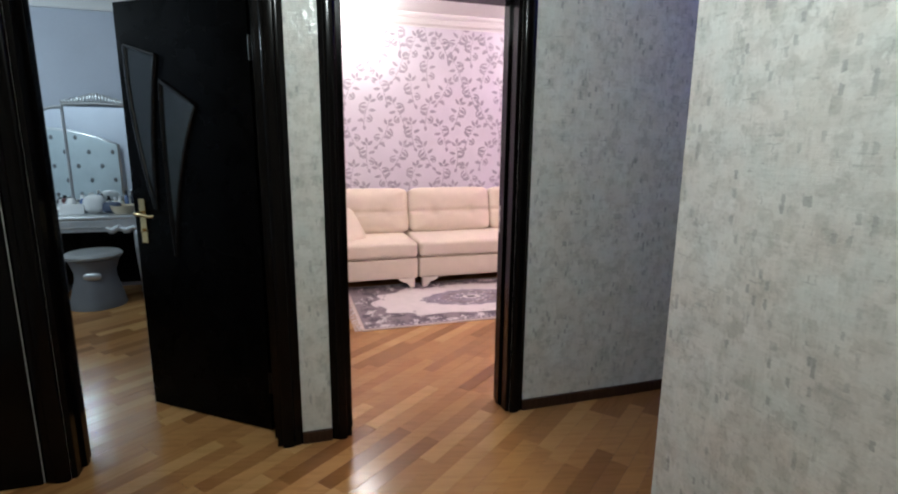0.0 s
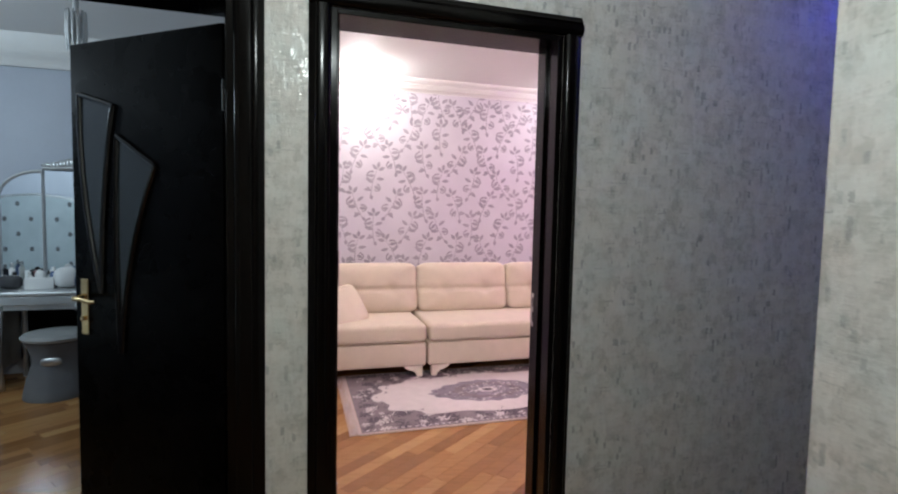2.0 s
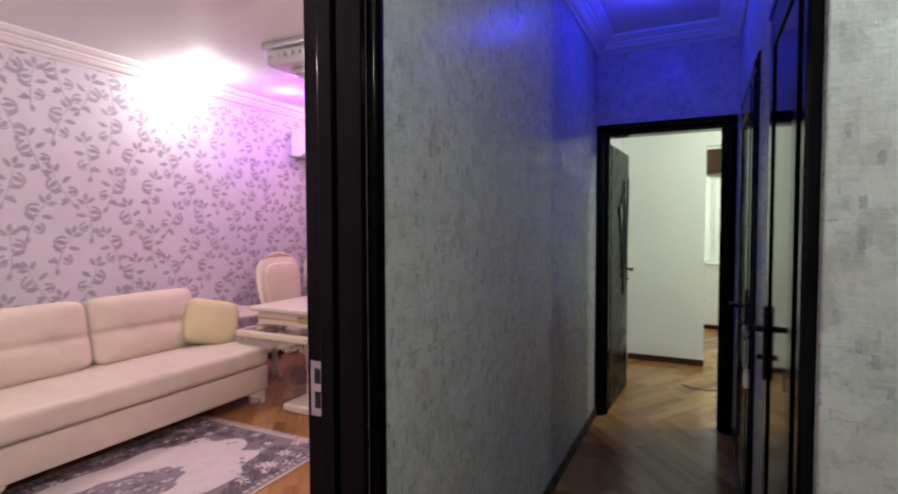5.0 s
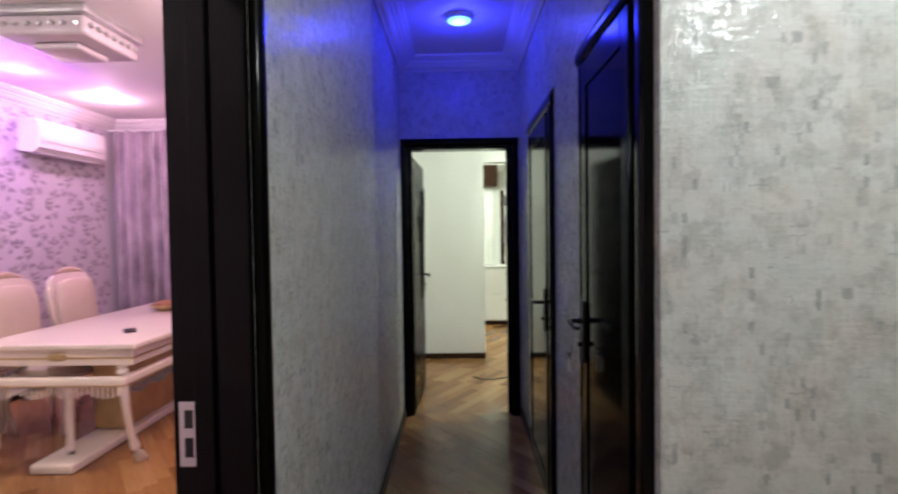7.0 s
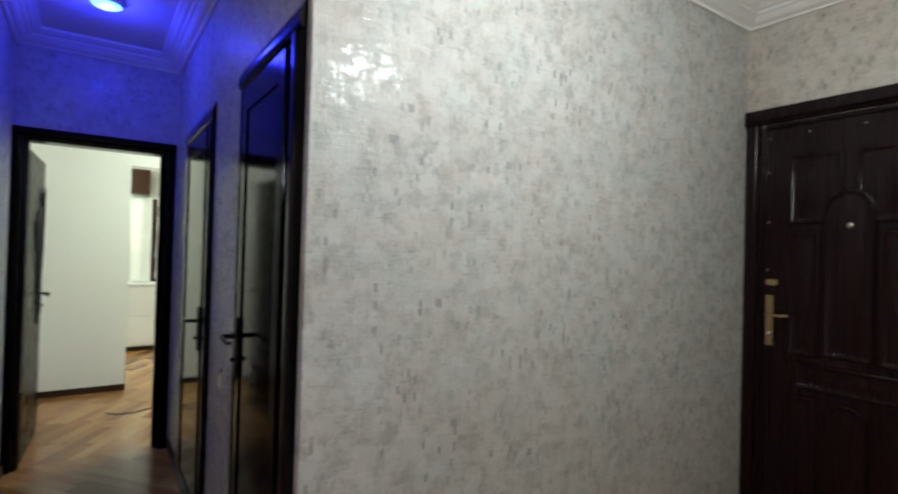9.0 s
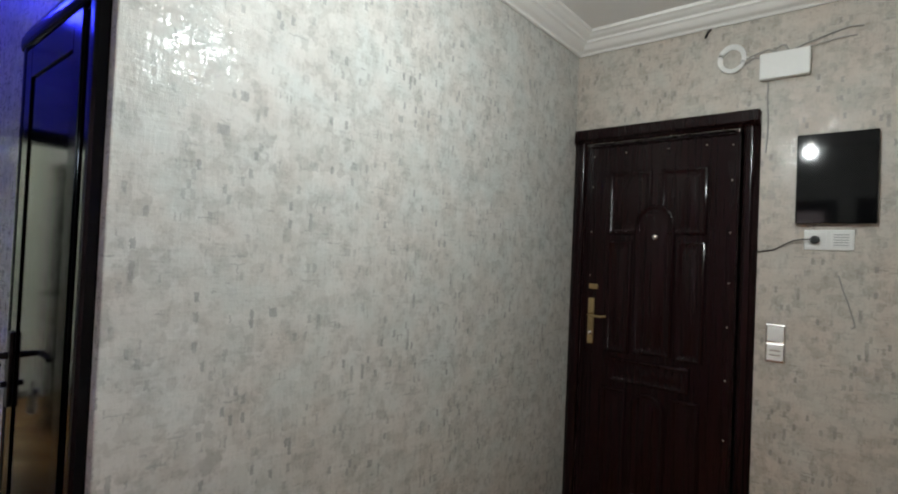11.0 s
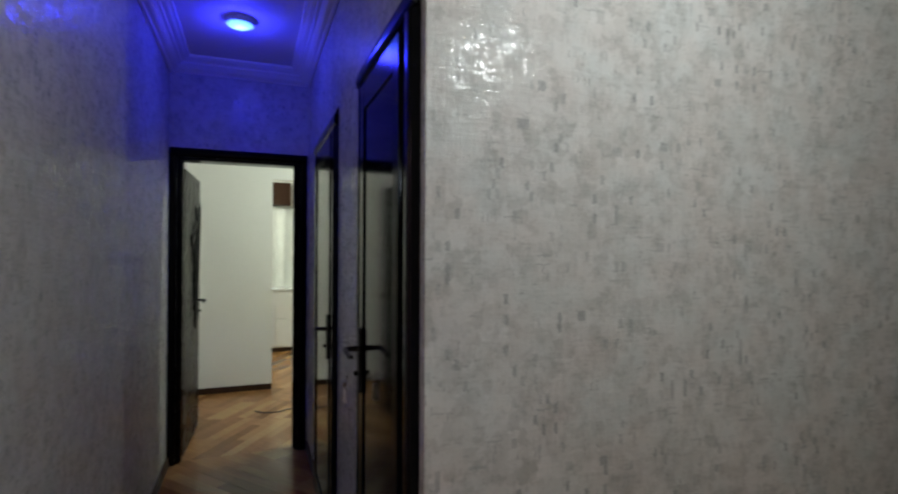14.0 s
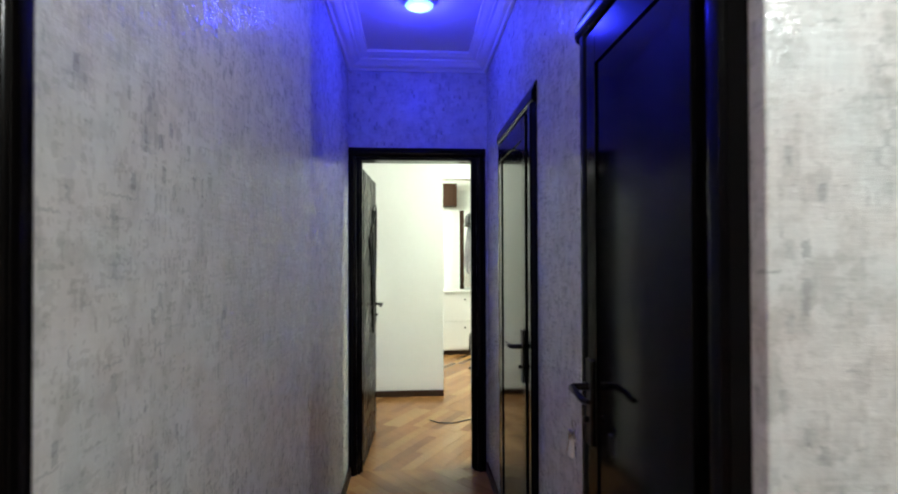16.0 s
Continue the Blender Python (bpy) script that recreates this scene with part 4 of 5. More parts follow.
rnd = random.Random(4)
random.seed(11)
dark, light = B(), B()
for k in range(900):
    x, y = rnd.uniform(-RW / 2 + 0.045, RW / 2 - 0.045), rnd.uniform(-RL / 2 + 0.045, RL / 2 - 0.045)
    e = (abs(x) / 0.40) ** 2.4 + (abs(y) / 0.86) ** 2.4
    if e > 1.12:
        flower(dark if k % 4 else light, x, y, rnd.uniform(0.020, 0.045), 0.0096 + 0.0006 * rnd.random(), rnd.uniform(0, 6))
    elif e > 0.80 and k % 3 == 0:
        flower(dark, x, y, rnd.uniform(0.010, 0.02), 0.0107, rnd.uniform(0, 6))
for k in range(150):
    a, r = rnd.uniform(0, 6.283), rnd.uniform(0.15, 0.97)
    x, y = 0.22 * r * math.cos(a), 0.44 * r * math.sin(a)
    flower(light if k % 3 else dark, x, y, rnd.uniform(0.008, 0.016), 0.0126, rnd.uniform(0, 6))
for s_ in (-1, 1):
    for k in range(46):
        y = -RL / 2 + 0.06 + k * (RL - 0.12) / 45
        flower(light, s_ * (RW / 2 - 0.045), y, 0.015, 0.0105, k)
part("flower_weave", dark, RUGDARK, rug, "plum woven flowers", kind="stuff")
part("light_weave", light, RUGCREAM, rug, "cream woven flowers", kind="stuff")
fr = B()
for s_ in (-1, 1):
    for k in range(120):
        x = -RW / 2 + 0.01 + k * (RW - 0.02) / 119
        j = rnd.uniform(-0.006, 0.006)
        y0 = s_ * RL / 2
        fr.faces.new([fr.verts.new(p) for p in ((x - 0.003, y0, 0.005), (x + 0.003, y0, 0.005), (x + 0.002 + j, y0 + s_ * 0.055, 0.002), (x - 0.002 + j, y0 + s_ * 0.055, 0.002))])
part("fringe", fr, RUGCREAM, rug, "pale cotton fringe", kind="stuff")

# ---- leaf print on the sofa wall ----
lm = B()


def petal(bm, y, z, ang, ln, wd, x):
    x += 0.0014 * random.random()
    c, s_ = math.cos(ang), math.sin(ang)
    prof = [(0, 0), (0.25, 0.42), (0.55, 0.5), (0.82, 0.28), (1, 0), (0.8, -0.22), (0.5, -0.36), (0.22, -0.28)]
    bm.faces.new([bm.verts.new((x, y + ln * u * c - wd * v * s_, z + ln * u * s_ + wd * v * c)) for u, v in prof])


def ribbon(bm, pts, w, x):
    x -= 0.0010 * random.random()
    prev = None
    for k, (y, z) in enumerate(pts):
        y2, z2 = pts[min(k + 1, len(pts) - 1)]
        y1, z1 = pts[max(k - 1, 0)]
        d = math.hypot(y2 - y1, z2 - z1) or 1
        ny, nz = -(z2 - z1) / d, (y2 - y1) / d
        ww = w * (1 - 0.6 * k / len(pts))
        cur = (bm.verts.new((x, y + ny * ww, z + nz * ww)), bm.verts.new((x, y - ny * ww, z - nz * ww)))
        if prev:
            bm.faces.new((prev[0], prev[1], cur[1], cur[0]))
        prev = cur


def scroll(bm, y, z, size, flip, tilt, x):
    def at(u, v):
        u *= flip
        return (y + size * (u * math.cos(tilt) - v * math.sin(tilt)), z + size * (u * math.sin(tilt) + v * math.cos(tilt)))
    stem = [(0.05 * math.sin(3 * k / 10), -0.5 + k / 10) for k in range(11)]
    ribbon(bm, [at(*p) for p in stem], 0.014 * size, x)
    curl = [(0.02 + 0.26 * (1 - k / 15) * math.sin(k * 0.38) + 0.10, 0.12 + 0.20 * (1 - k / 15) * math.cos(k * 0.38)) for k in range(13)]
    ribbon(bm, [at(*p) for p in curl], 0.032 * size, x)
    curl = [(-0.10 - 0.2 * (1 - k / 13) * math.sin(k * 0.40), -0.22 + 0.17 * (1 - k / 13) * math.cos(k * 0.40)) for k in range(11)]
    ribbon(bm, [at(*p) for p in curl], 0.028 * size, x)
    for u, v, a, ln in ((0.0, 0.48, 80, 0.22), (0.02, 0.42, 30, 0.25), (-0.02, 0.40, 140, 0.25), (0.05, 0.20, -15, 0.26), (-0.03, 0.10, 165, 0.28), (0.04, -0.05, 15, 0.30), (-0.02, -0.15, 200, 0.22),
                        (0.05, -0.28, -20, 0.24), (0.04, -0.36, 40, 0.20), (0.0, -0.46, 250, 0.18)):
        p = at(u, v)
        ang = math.radians(a)
        ang = tilt + (math.pi - ang if flip < 0 else ang)
        petal(bm, p[0], p[1], ang, ln * size, 0.135 * size, x)


row = 0
zz = 0.30
while zz < 2.62:
    for k in range(18):
        yy = 0.02 + 0.335 * k + (0.167 if row % 2 else 0.0)
        if PART_Y + 0.2 < yy < LIV_Y - 0.1:
            scroll(lm, yy, min(zz, 2.45), 0.29, 1 if (k + row) % 2 else -1, 0.5 * math.sin(2.1 * k + 1.3 * row), LIV_X + 0.0016)
    row += 1
    zz += 0.228
wp = bpy.data.objects["wall_living_west"]
part("leaf_print", lm, LEAFINK, wp, "grey scrolling leaf print", kind="stuff")

# ---- dining table, chairs, stools ----
TX0, TX1, TY0, TY1 = -2.52, -1.50, 2.86, 4.75
tab = thing("dining_table", pose(0, 0, 0), "long ivory lacquered dining table with a thick moulded edge", "table")
part("tabletop", box(B(), TX0, TY0, 0.725, TX1, TY1, 0.76, 0.010, 3), IVORY, tab, smooth=True)
part("apron", box(B(), TX0 + 0.05, TY0 + 0.05, 0.62, TX1 - 0.05, TY1 - 0.05, 0.724, 0.006), IVORY, tab)
part("gilt_line", box(B(), TX0 + 0.046, TY0 + 0.046, 0.66, TX1 - 0.046, TY1 - 0.046, 0.672), GOLDISH, tab, "thin gilt line")
part("carving", puff(B(), 0.02, 0.12, 0.05, ((TX0 + TX1) / 2, TY0 + 0.046, 0.675), 0.8, pose(0, 0, 0, 0, 0, 90)), GOLDISH, tab, "small gilt carving", smooth="all")


def cabriole(x, y, dx, dy, h, r=0.035):
    pts, rad = [], []
    for k in range(9):
        u = k / 8
        bow = 0.05 * math.sin(math.pi * u * 1.0) - 0.05 * u * u + 0.09 * max(0, u - 0.75) * 4 * (u - 0.75)
        pts.append((x + dx * bow, y + dy * bow, h * (1 - u) + 0.012 * (u == 1)))
        rad.append(r * (1.25 - 0.85 * u + 0.5 * max(0, u - 0.8) * 2))
    pts[-1] = (pts[-1][0], pts[-1][1], 0.0)
    return tube(B(), pts, r, 10, rad)


for x in (-2.62, -1.62):
    for y in (2.92, 4.64):
        part("corner_post", lathe(B(), [(0.03, 0.5655), (0.036, 0.58), (0.026, 0.60), (0.034, 0.6195)], (x if x > -2 else -2.45, y, 0), 14), IVORY, tab, smooth=True)
part("pedestal", box(B(), (TX0 + TX1) / 2 - 0.12, 3.35, 0.06, (TX0 + TX1) / 2 + 0.12, 4.25, 0.62, 0.03, 3), GOLDISH, tab, "amber-toned pedestal", smooth=True)


def dining_chair(m):
    ob = thing("dining_chair", m, "ivory dining chair with a rounded upholstered back and gilt crest", "chair", "chairs at the dining table")
    part("seat", puff(B(), 0.47, 0.48, 0.10, (0, 0, 0.45), 0.35), CREAM, ob, smooth="all")
    part("seat_frame", box(B(), -0.23, -0.235, 0.38, 0.23, 0.235, 0.425, 0.015, 3), IVORY, ob, smooth=True)
    out = []
    for k in range(40):
        a = 2 * math.pi * k / 40
        z = math.sin(a)
        wv = 0.265 * (1 + 0.16 * z) * math.copysign(abs(math.cos(a)) ** 0.6, math.cos(a))
        out.append((wv, 0.82 + 0.29 * math.copysign(abs(z) ** 0.75, z)))
    stand = Matrix(((0, 0, 1, 0), (1, 0, 0, 0), (0, 1, 0, 0), (0, 0, 0, 1)))
    back = prism(B(), out, -0.02, 0.02)
    bmesh.ops.bevel(back, geom=[e for e in back.edges if len(e.link_faces) == 2 and max(len(f.verts) for f in e.link_faces) > 4], offset=0.012, segments=3, profile=0.5, affect="EDGES")
    back.transform(pose(-0.24, 0, 0, 0, -7, 0) @ stand)
    bk = part("backrest", back, IVORY, ob, smooth=True)
    part("back_pad", puff(B(), 0.07, 0.44, 0.46, (-0.30, 0, 0.82), 0.55, pose(0, 0, 0, 0, -7, 0)), CREAM, bk, smooth="all")
    crest = B()
    for k in range(9):
        u = (k - 4) / 4
        puff(crest, 0.035, 0.05, 0.045 * (1.3 - abs(u)), (-0.372, 0.16 * u, 1.125 - 0.03 * u * u), 0.8, None, (), 12, 8)
    part("crest", crest, plain("rubbed_gilding", (0.58, 0.45, 0.34), 0.45, 0.15, vary=0.2, scale=40, bump=0.2), bk, "carved rubbed-gilt crest", smooth="all")
    for x, dx in ((-0.19, -1), (0.19, 1)):
        for y, dy in ((-0.19, -1), (0.19, 1)):
            part("leg", cabriole(x, y, dx * 0.5, dy * 0.5, 0.40, 0.026), IVORY, ob, smooth="all")
    return ob


c1 = dining_chair(pose(-2.56, 3.60, 0))
copy_thing(c1, pose(-2.56, 4.24, 0))


# carved lower frame of the table, with fringe and sweeping legs
LX0, LX1, LY0, LY1 = -2.66, -1.56, 2.84, 4.70
for nm, bx in (("front_rail", (LX0, LY0, LX1, LY0 + 0.05)), ("side_rail", (LX1 - 0.05, LY0 + 0.051, LX1, LY1)), ("side_rail", (LX0, LY0 + 0.051, LX0 + 0.05, LY1))):
    rl = part(nm, box(B(), bx[0], bx[1], 0.505, bx[2], bx[3], 0.565, 0.014, 3), IVORY, tab, smooth=True)
    part("gilt_bead", box(B(), bx[0] - 0.003, bx[1] - 0.003, 0.512, bx[2] + 0.003, bx[3] + 0.003, 0.520, 0.002), GOLDISH, rl, "gilt bead")
    drops = B()
    r2 = random.Random(3)
    along_x = bx[2] - bx[0] > bx[3] - bx[1]
    n = int(max(bx[2] - bx[0], bx[3] - bx[1]) / 0.03)
    for k in range(n):
        u = (k + 0.5) / n
        x = bx[0] + (bx[2] - bx[0]) * u if along_x else (bx[2] - 0.006 if bx[0] > -2 else bx[0] + 0.006)
        y = bx[1] + 0.006 if along_x else bx[1] + (bx[3] - bx[1]) * u
        ln = 0.035 + 0.03 * abs(math.sin(k * 0.45)) + 0.008 * r2.random()
        tube(drops, [(x, y, 0.507), (x, y, 0.507 - ln)], 0.004, 5, [0.004, 0.008])
    part("fringe", drops, VELVET if nm == "side_rail" else IVORY, rl, "row of hanging tassels", kind="stuff")


def sweep(x, y, dx, dy):
    pts, rad = [], []
    for k in range(11):
        u = k / 10
        bow = 0.03 * math.sin(math.pi * u) + 0.20 * u ** 3
        pts.append((x + dx * bow, y + dy * bow, 0.51 * (1 - u)))
        rad.append(0.030 - 0.012 * math.sin(math.pi * u) + 0.006 * u)
    return tube(B(), pts, 0.03, 10, rad)


for x, y, dx, dy in ((LX1 - 0.03, LY0 + 0.03, 0.1, 0.7), (LX1 - 0.36, LY0 + 0.04, -0.45, 0.5), (LX0 + 0.1, LY0 + 0.05, 0.6, -0.3), (LX1 - 0.04, LY1 - 0.1, 0.4, 0.2), (LX0 + 0.04, LY1 - 0.1, -0.4, 0.2)):
    part("sweeping_leg", sweep(x, y, dx, dy), IVORY, tab, smooth="all")
part("foot_plinth", box(B(), -2.12, 2.80, 0.0, -1.86, 4.6, 0.06, 0.015, 3), IVORY, tab, "ivory plinth", smooth=True)

ph = thing("phone", pose(-1.80, 3.28, 0.7605, 0, 0, 35), "black mobile phone lying on the table", "phone")
part("case", box(B(), -0.037, -0.075, 0, 0.037, 0.075, 0.008, 0.004, 3), BLACK, ph, smooth=True)
part("screen", box(B(), -0.033, -0.069, 0.0082, 0.033, 0.069, 0.009), BLACKGLOSS, ph, "dark glossy screen")
bo = thing("fruit_bowl", pose(-2.10, 4.25, 0.7605), "shallow gilt bowl with brown dried flowers on the table", "bowl")
part("dish", lathe(B(), [(0.05, 0), (0.06, 0.01), (0.09, 0.02), (0.125, 0.05), (0.12, 0.052), (0.08, 0.03), (0.01, 0.025)], seg=28), GOLDISH, bo, smooth=True)
r3 = random.Random(8)
for k in range(9):
    a = k * 2.4
    part("dried_flower", puff(B(), 0.05, 0.05, 0.04, (0.06 * math.cos(a), 0.06 * math.sin(a), 0.055 + 0.01 * r3.random()), 0.8, None, (), 12, 8), plain("dried_petal", (0.34, 0.16, 0.09), 0.8), bo, smooth="all")
pa = thing("paper_sheet", pose(-1.85, 4.5, 0.7605, 0, 0, 12), "white paper with a dark item on the table", "paper")
part("sheet", box(B(), -0.1, -0.14, 0, 0.1, 0.14, 0.003), PLASTIC, pa)

# low stand beyond the sofa, added in place of the dining table's near corner
sb = thing("side_table", pose(0, 0, 0), "small ivory stand with an open shelf, standing in for a corner of the dining table", "side table")
part("top", box(B(), -3.36, 3.02, 0.60, -2.80, 3.50, 0.63, 0.006), IVORY, sb)
part("shelf", box(B(), -3.33, 3.05, 0.42, -2.84, 3.47, 0.44, 0.004), IVORY, sb)
for x in (-3.34, -2.86):
    for y in (3.04, 3.46):
        part("leg", tube(B(), [(x, y, 0), (x, y, 0.3), (x, y, 0.60)], 0.02, 10, [0.014, 0.022, 0.018]), IVORY, sb, smooth=True)

# air conditioner
ac = thing("air_conditioner", pose(LIV_X, 4.34, 0), "white split air conditioner high on the wall", "air conditioner")
out = [(0, 2.17), (0.13, 2.155), (0.185, 2.20), (0.20, 2.30), (0.19, 2.42), (0.15, 2.455), (0, 2.455)]
b = prism(B(), out, 0, 0.86)
b.transform(Matrix(((1, 0, 0, 0), (0, 0, 1, 0), (0, 1, 0, 0), (0, 0, 0, 1))))
bmesh.ops.recalc_face_normals(b, faces=b.faces[:])
part("body", b, PLASTIC, ac)
part("louvre", box(B(), 0.05, 0.04, 2.147, 0.15, 0.82, 2.156, 0.002), plain("louvre_grey", (0.5, 0.5, 0.5), 0.4), ac)
part("front_seam", box(B(), 0.198, 0.01, 2.255, 0.203, 0.85, 2.259), plain("seam_grey", (0.45, 0.45, 0.45), 0.4), ac)

# curtain
cu = thing("curtain", pose(0, LIV_Y - 0.13, 0), "long silver-grey patterned curtain hanging in folds", "curtain")


def folds(x0, x1, z0, z1, waves, depth, seed):
    bm = B()
    n, m_ = int((x1 - x0) * 70), 14
    r = random.Random(seed)
    ph0 = r.uniform(0, 6)
    for off in (0.0, 0.004):
        g = []
        for i in range(n + 1):
            u = i / n
            g.append([bm.verts.new((x0 + (x1 - x0) * u, off + depth * (0.7 + 0.3 * (1 - j / m_)) * math.sin(waves * 2 * math.pi * u + ph0 + 0.7 * math.sin(5 * u)) + 0.3 * depth * math.sin(17 * u + j * 0.1),
                                    z0 + (z1 - z0) * j / m_)) for j in range(m_ + 1)])
        for i in range(n):
            for j in range(m_):
                q = (g[i][j], g[i + 1][j], g[i + 1][j + 1], g[i][j + 1])
                bm.faces.new(q if off == 0 else q[::-1])
    return bm


part("drape", folds(-3.36, -2.3, 0.02, 2.55, 8, 0.06, 1), CURTAIN, cu, smooth="all")
part("drape", folds(-2.28, -0.4, 0.02, 2.55, 15, 0.04, 2), CURTAIN, cu, smooth="all")
part("curtain_rail", box(B(), -3.38, -0.03, 2.545, -0.35, 0.03, 2.562, 0.003), PLASTIC, cu)

# crystal ceiling lamp
ch = thing("crystal_ceiling_lamp", pose(-1.86, 2.92, 2.68), "square crystal ceiling lamp with a mirrored plate", "chandelier")
part("plate", box(B(), -0.27, -0.27, -0.05, 0.27, 0.27, 0.0, 0.01, 3), SILVER, ch, smooth=True)
part("glass_skirt", box(B(), -0.245, -0.245, -0.16, 0.245, 0.245, -0.051, 0.02, 3), plain("milk_glass", (0.62, 0.56, 0.58), 0.15, coat=0.4), ch, "milky glass skirt", smooth=True)
for k in range(-3, 4):
    for a in (0, 90, 180, 270):
        stud = B()
        bmesh.ops.create_icosphere(stud, subdivisions=1, radius=0.018)
        stud.transform(pose(0, 0, 0, 0, 0, a) @ pose(0.255, 0.066 * k, -0.10))
        part("crystal", stud, SILVER, ch)
part("lower_tier", box(B(), -0.13, -0.13, -0.20, 0.13, 0.13, -0.161, 0.015, 3), plain("milk_glass_low", (0.62, 0.56, 0.58), 0.15, coat=0.4), ch, smooth=True)

# ---- bedroom ----
VX = -2.70
va = thing("vanity_table", pose(0, 0, 0), "silver-leafed vanity table with carved edges", "vanity table")
part("tabletop", box(B(), BED_X + 0.02, -2.62, 0.705, VX, -1.34, 0.735, 0.008, 3), SILVER, va, smooth=True)
part("drawer_front", box(B(), VX - 0.035, -2.12, 0.635, VX - 0.012, -1.40, 0.703, 0.006), SILVER, va)
part("apron", box(B(), BED_X + 0.05, -2.57, 0.60, VX - 0.036, -1.385, 0.704), SILVER, va)
for y in (-2.56, -2.13, -1.40):
    part("leg", cabriole(VX - 0.05, y, 0.6, 0, 0.64, 0.035), SILVER, va, smooth="all")
    part("leg", tube(B(), [(BED_X + 0.08, y, 0), (BED_X + 0.08, y, 0.62)], 0.02, 8), SILVER, va, smooth=True)
carv = B()
r5 = random.Random(5)
for k in range(16):
    y = -1.62 + 0.24 * k / 15
    puff(carv, 0.03, 0.035, 0.03 + 0.03 * r5.random(), (VX - 0.006, y, 0.622 - 0.012 * math.sin(k * 0.9)), 0.8, None, (), 10, 6)
part("carving", carv, SILVER, va, "carved scroll edge", smooth="all")
part("side_cabinet", box(B(), BED_X + 0.06, -2.56, 0.13, VX - 0.06, -2.16, 0.60, 0.015, 2), SILVER, va)
part("back_panel", box(B(), BED_X + 0.045, -2.13, 0.05, BED_X + 0.065, -1.36, 0.598), WENGE, va, "dark back panel")
mi = thing("vanity_mirror", pose(BED_X + 0.05, 0, 0), "three-part vanity mirror in a carved silver frame", "mirror")
MZ0, MZ1 = 0.742, 1.66
part("mirror_pane", box(B(), 0.012, -1.975, MZ0 + 0.03, 0.018, -1.47, MZ1 - 0.02), MIRROR, mi, "clear mirror pane")
for y in (-1.985, -1.465):
    part("post", tube(B(), [(0.015, y, MZ0), (0.015, y, 1.2), (0.015, y, MZ1)], 0.014, 8), SILVER, mi, smooth=True)
part("top_rail", tube(B(), [(0.015, -1.985, MZ1), (0.015, -1.72, MZ1 + 0.01), (0.015, -1.465, MZ1)], 0.014, 8), SILVER, mi, smooth=True)
part("bottom_rail", tube(B(), [(0.015, -2.33, MZ0 + 0.012), (0.015, -1.465, MZ0 + 0.012)], 0.012, 8), SILVER, mi, smooth=True)
arch_pts = [(0.015, -1.985 - 0.30 * math.sin(a), 1.42 + 0.22 * math.cos(a)) for a in [i * math.pi / 16 for i in range(9)]] + [(0.015, -2.285, 1.1), (0.015, -2.285, MZ0)]
part("wing_frame", tube(B(), arch_pts, 0.012, 8), SILVER, mi, smooth=True)
wing = [(-1.995, MZ0 + 0.02), (-1.995, 1.62)] + [(-1.995 - 0.275 * math.sin(a), 1.42 + 0.20 * math.cos(a)) for a in [i * math.pi / 16 for i in range(1, 9)]] + [(-2.27, MZ0 + 0.02)]
wb = prism(B(), wing, 0.012, 0.016)
wb.transform(Matrix(((0, 0, 1, 0), (1, 0, 0, 0), (0, 1, 0, 0), (0, 0, 0, 1))))
part("wing_pane", wb, MIRROR, mi, "arched side pane")
cres = B()
for k in range(22):
    u = (k - 10.5) / 10.5
    puff(cres, 0.03, 0.04, 0.03 + 0.055 * max(0, 1 - abs(u)) + 0.012 * (k % 2), (0.015, -1.725 + 0.25 * u, MZ1 + 0.025 + 0.035 * max(0, 1 - abs(u) * 1.3)), 0.8, None, (), 10, 6)
part("crest", cres, SILVER, mi, "carved crest", smooth="all")
# bottles and boxes on the vanity
BOT = [plain("bottle_white", (0.72, 0.72, 0.70), 0.3), plain("bottle_dark", (0.03, 0.03, 0.045), 0.2), plain("bottle_blue", (0.12, 0.17, 0.30), 0.25), plain("bottle_beige", (0.5, 0.42, 0.30), 0.4), plain("bottle_rose", (0.45, 0.2, 0.2), 0.3)]
r6 = random.Random(21)
words = ["white", "dark", "blue", "beige", "rose"]
y = -2.30
while y < -1.42:
    x = BED_X + 0.14 + r6.uniform(0, 0.16)
    h, r, c = r6.uniform(0.07, 0.19), r6.uniform(0.014, 0.028), r6.choice((0, 0, 1, 1, 2, 3, 4))
    bt = thing("cosmetic_bottle", pose(x, y, 0.7352), words[c] + " cosmetic bottle standing on the vanity table", "bottle", "cosmetics on the vanity")
    part("flask", lathe(B(), [(r * 0.9, 0), (r, 0.006), (r, h * 0.7), (r * 0.45, h * 0.78), (r * 0.45, h * 0.8)], seg=14), BOT[c], bt, smooth=True)
    part("cap", lathe(B(), [(r * 0.55, h * 0.801), (r * 0.55, h * 0.98), (r * 0.45, h)], seg=12), r6.choice((CHROME, BLACK, PLASTIC)), bt, smooth=True)
    y += r6.uniform(0.035, 0.065)
wb2 = thing("wicker_basket", pose(-2.88, -1.53, 0.7352), "small beige basket with trinkets on the vanity table", "basket")
part("bowl", lathe(B(), [(0.07, 0), (0.09, 0.03), (0.10, 0.07), (0.092, 0.07), (0.06, 0.02)], seg=20), BOT[3], wb2, smooth=True)
tp = thing("tissue_box", pose(-2.90, -1.92, 0.7352, 0, 0, 10), "white tissue box on the vanity table", "box")
part("carton", box(B(), -0.05, -0.09, 0, 0.05, 0.09, 0.085, 0.004), PLASTIC, tp)
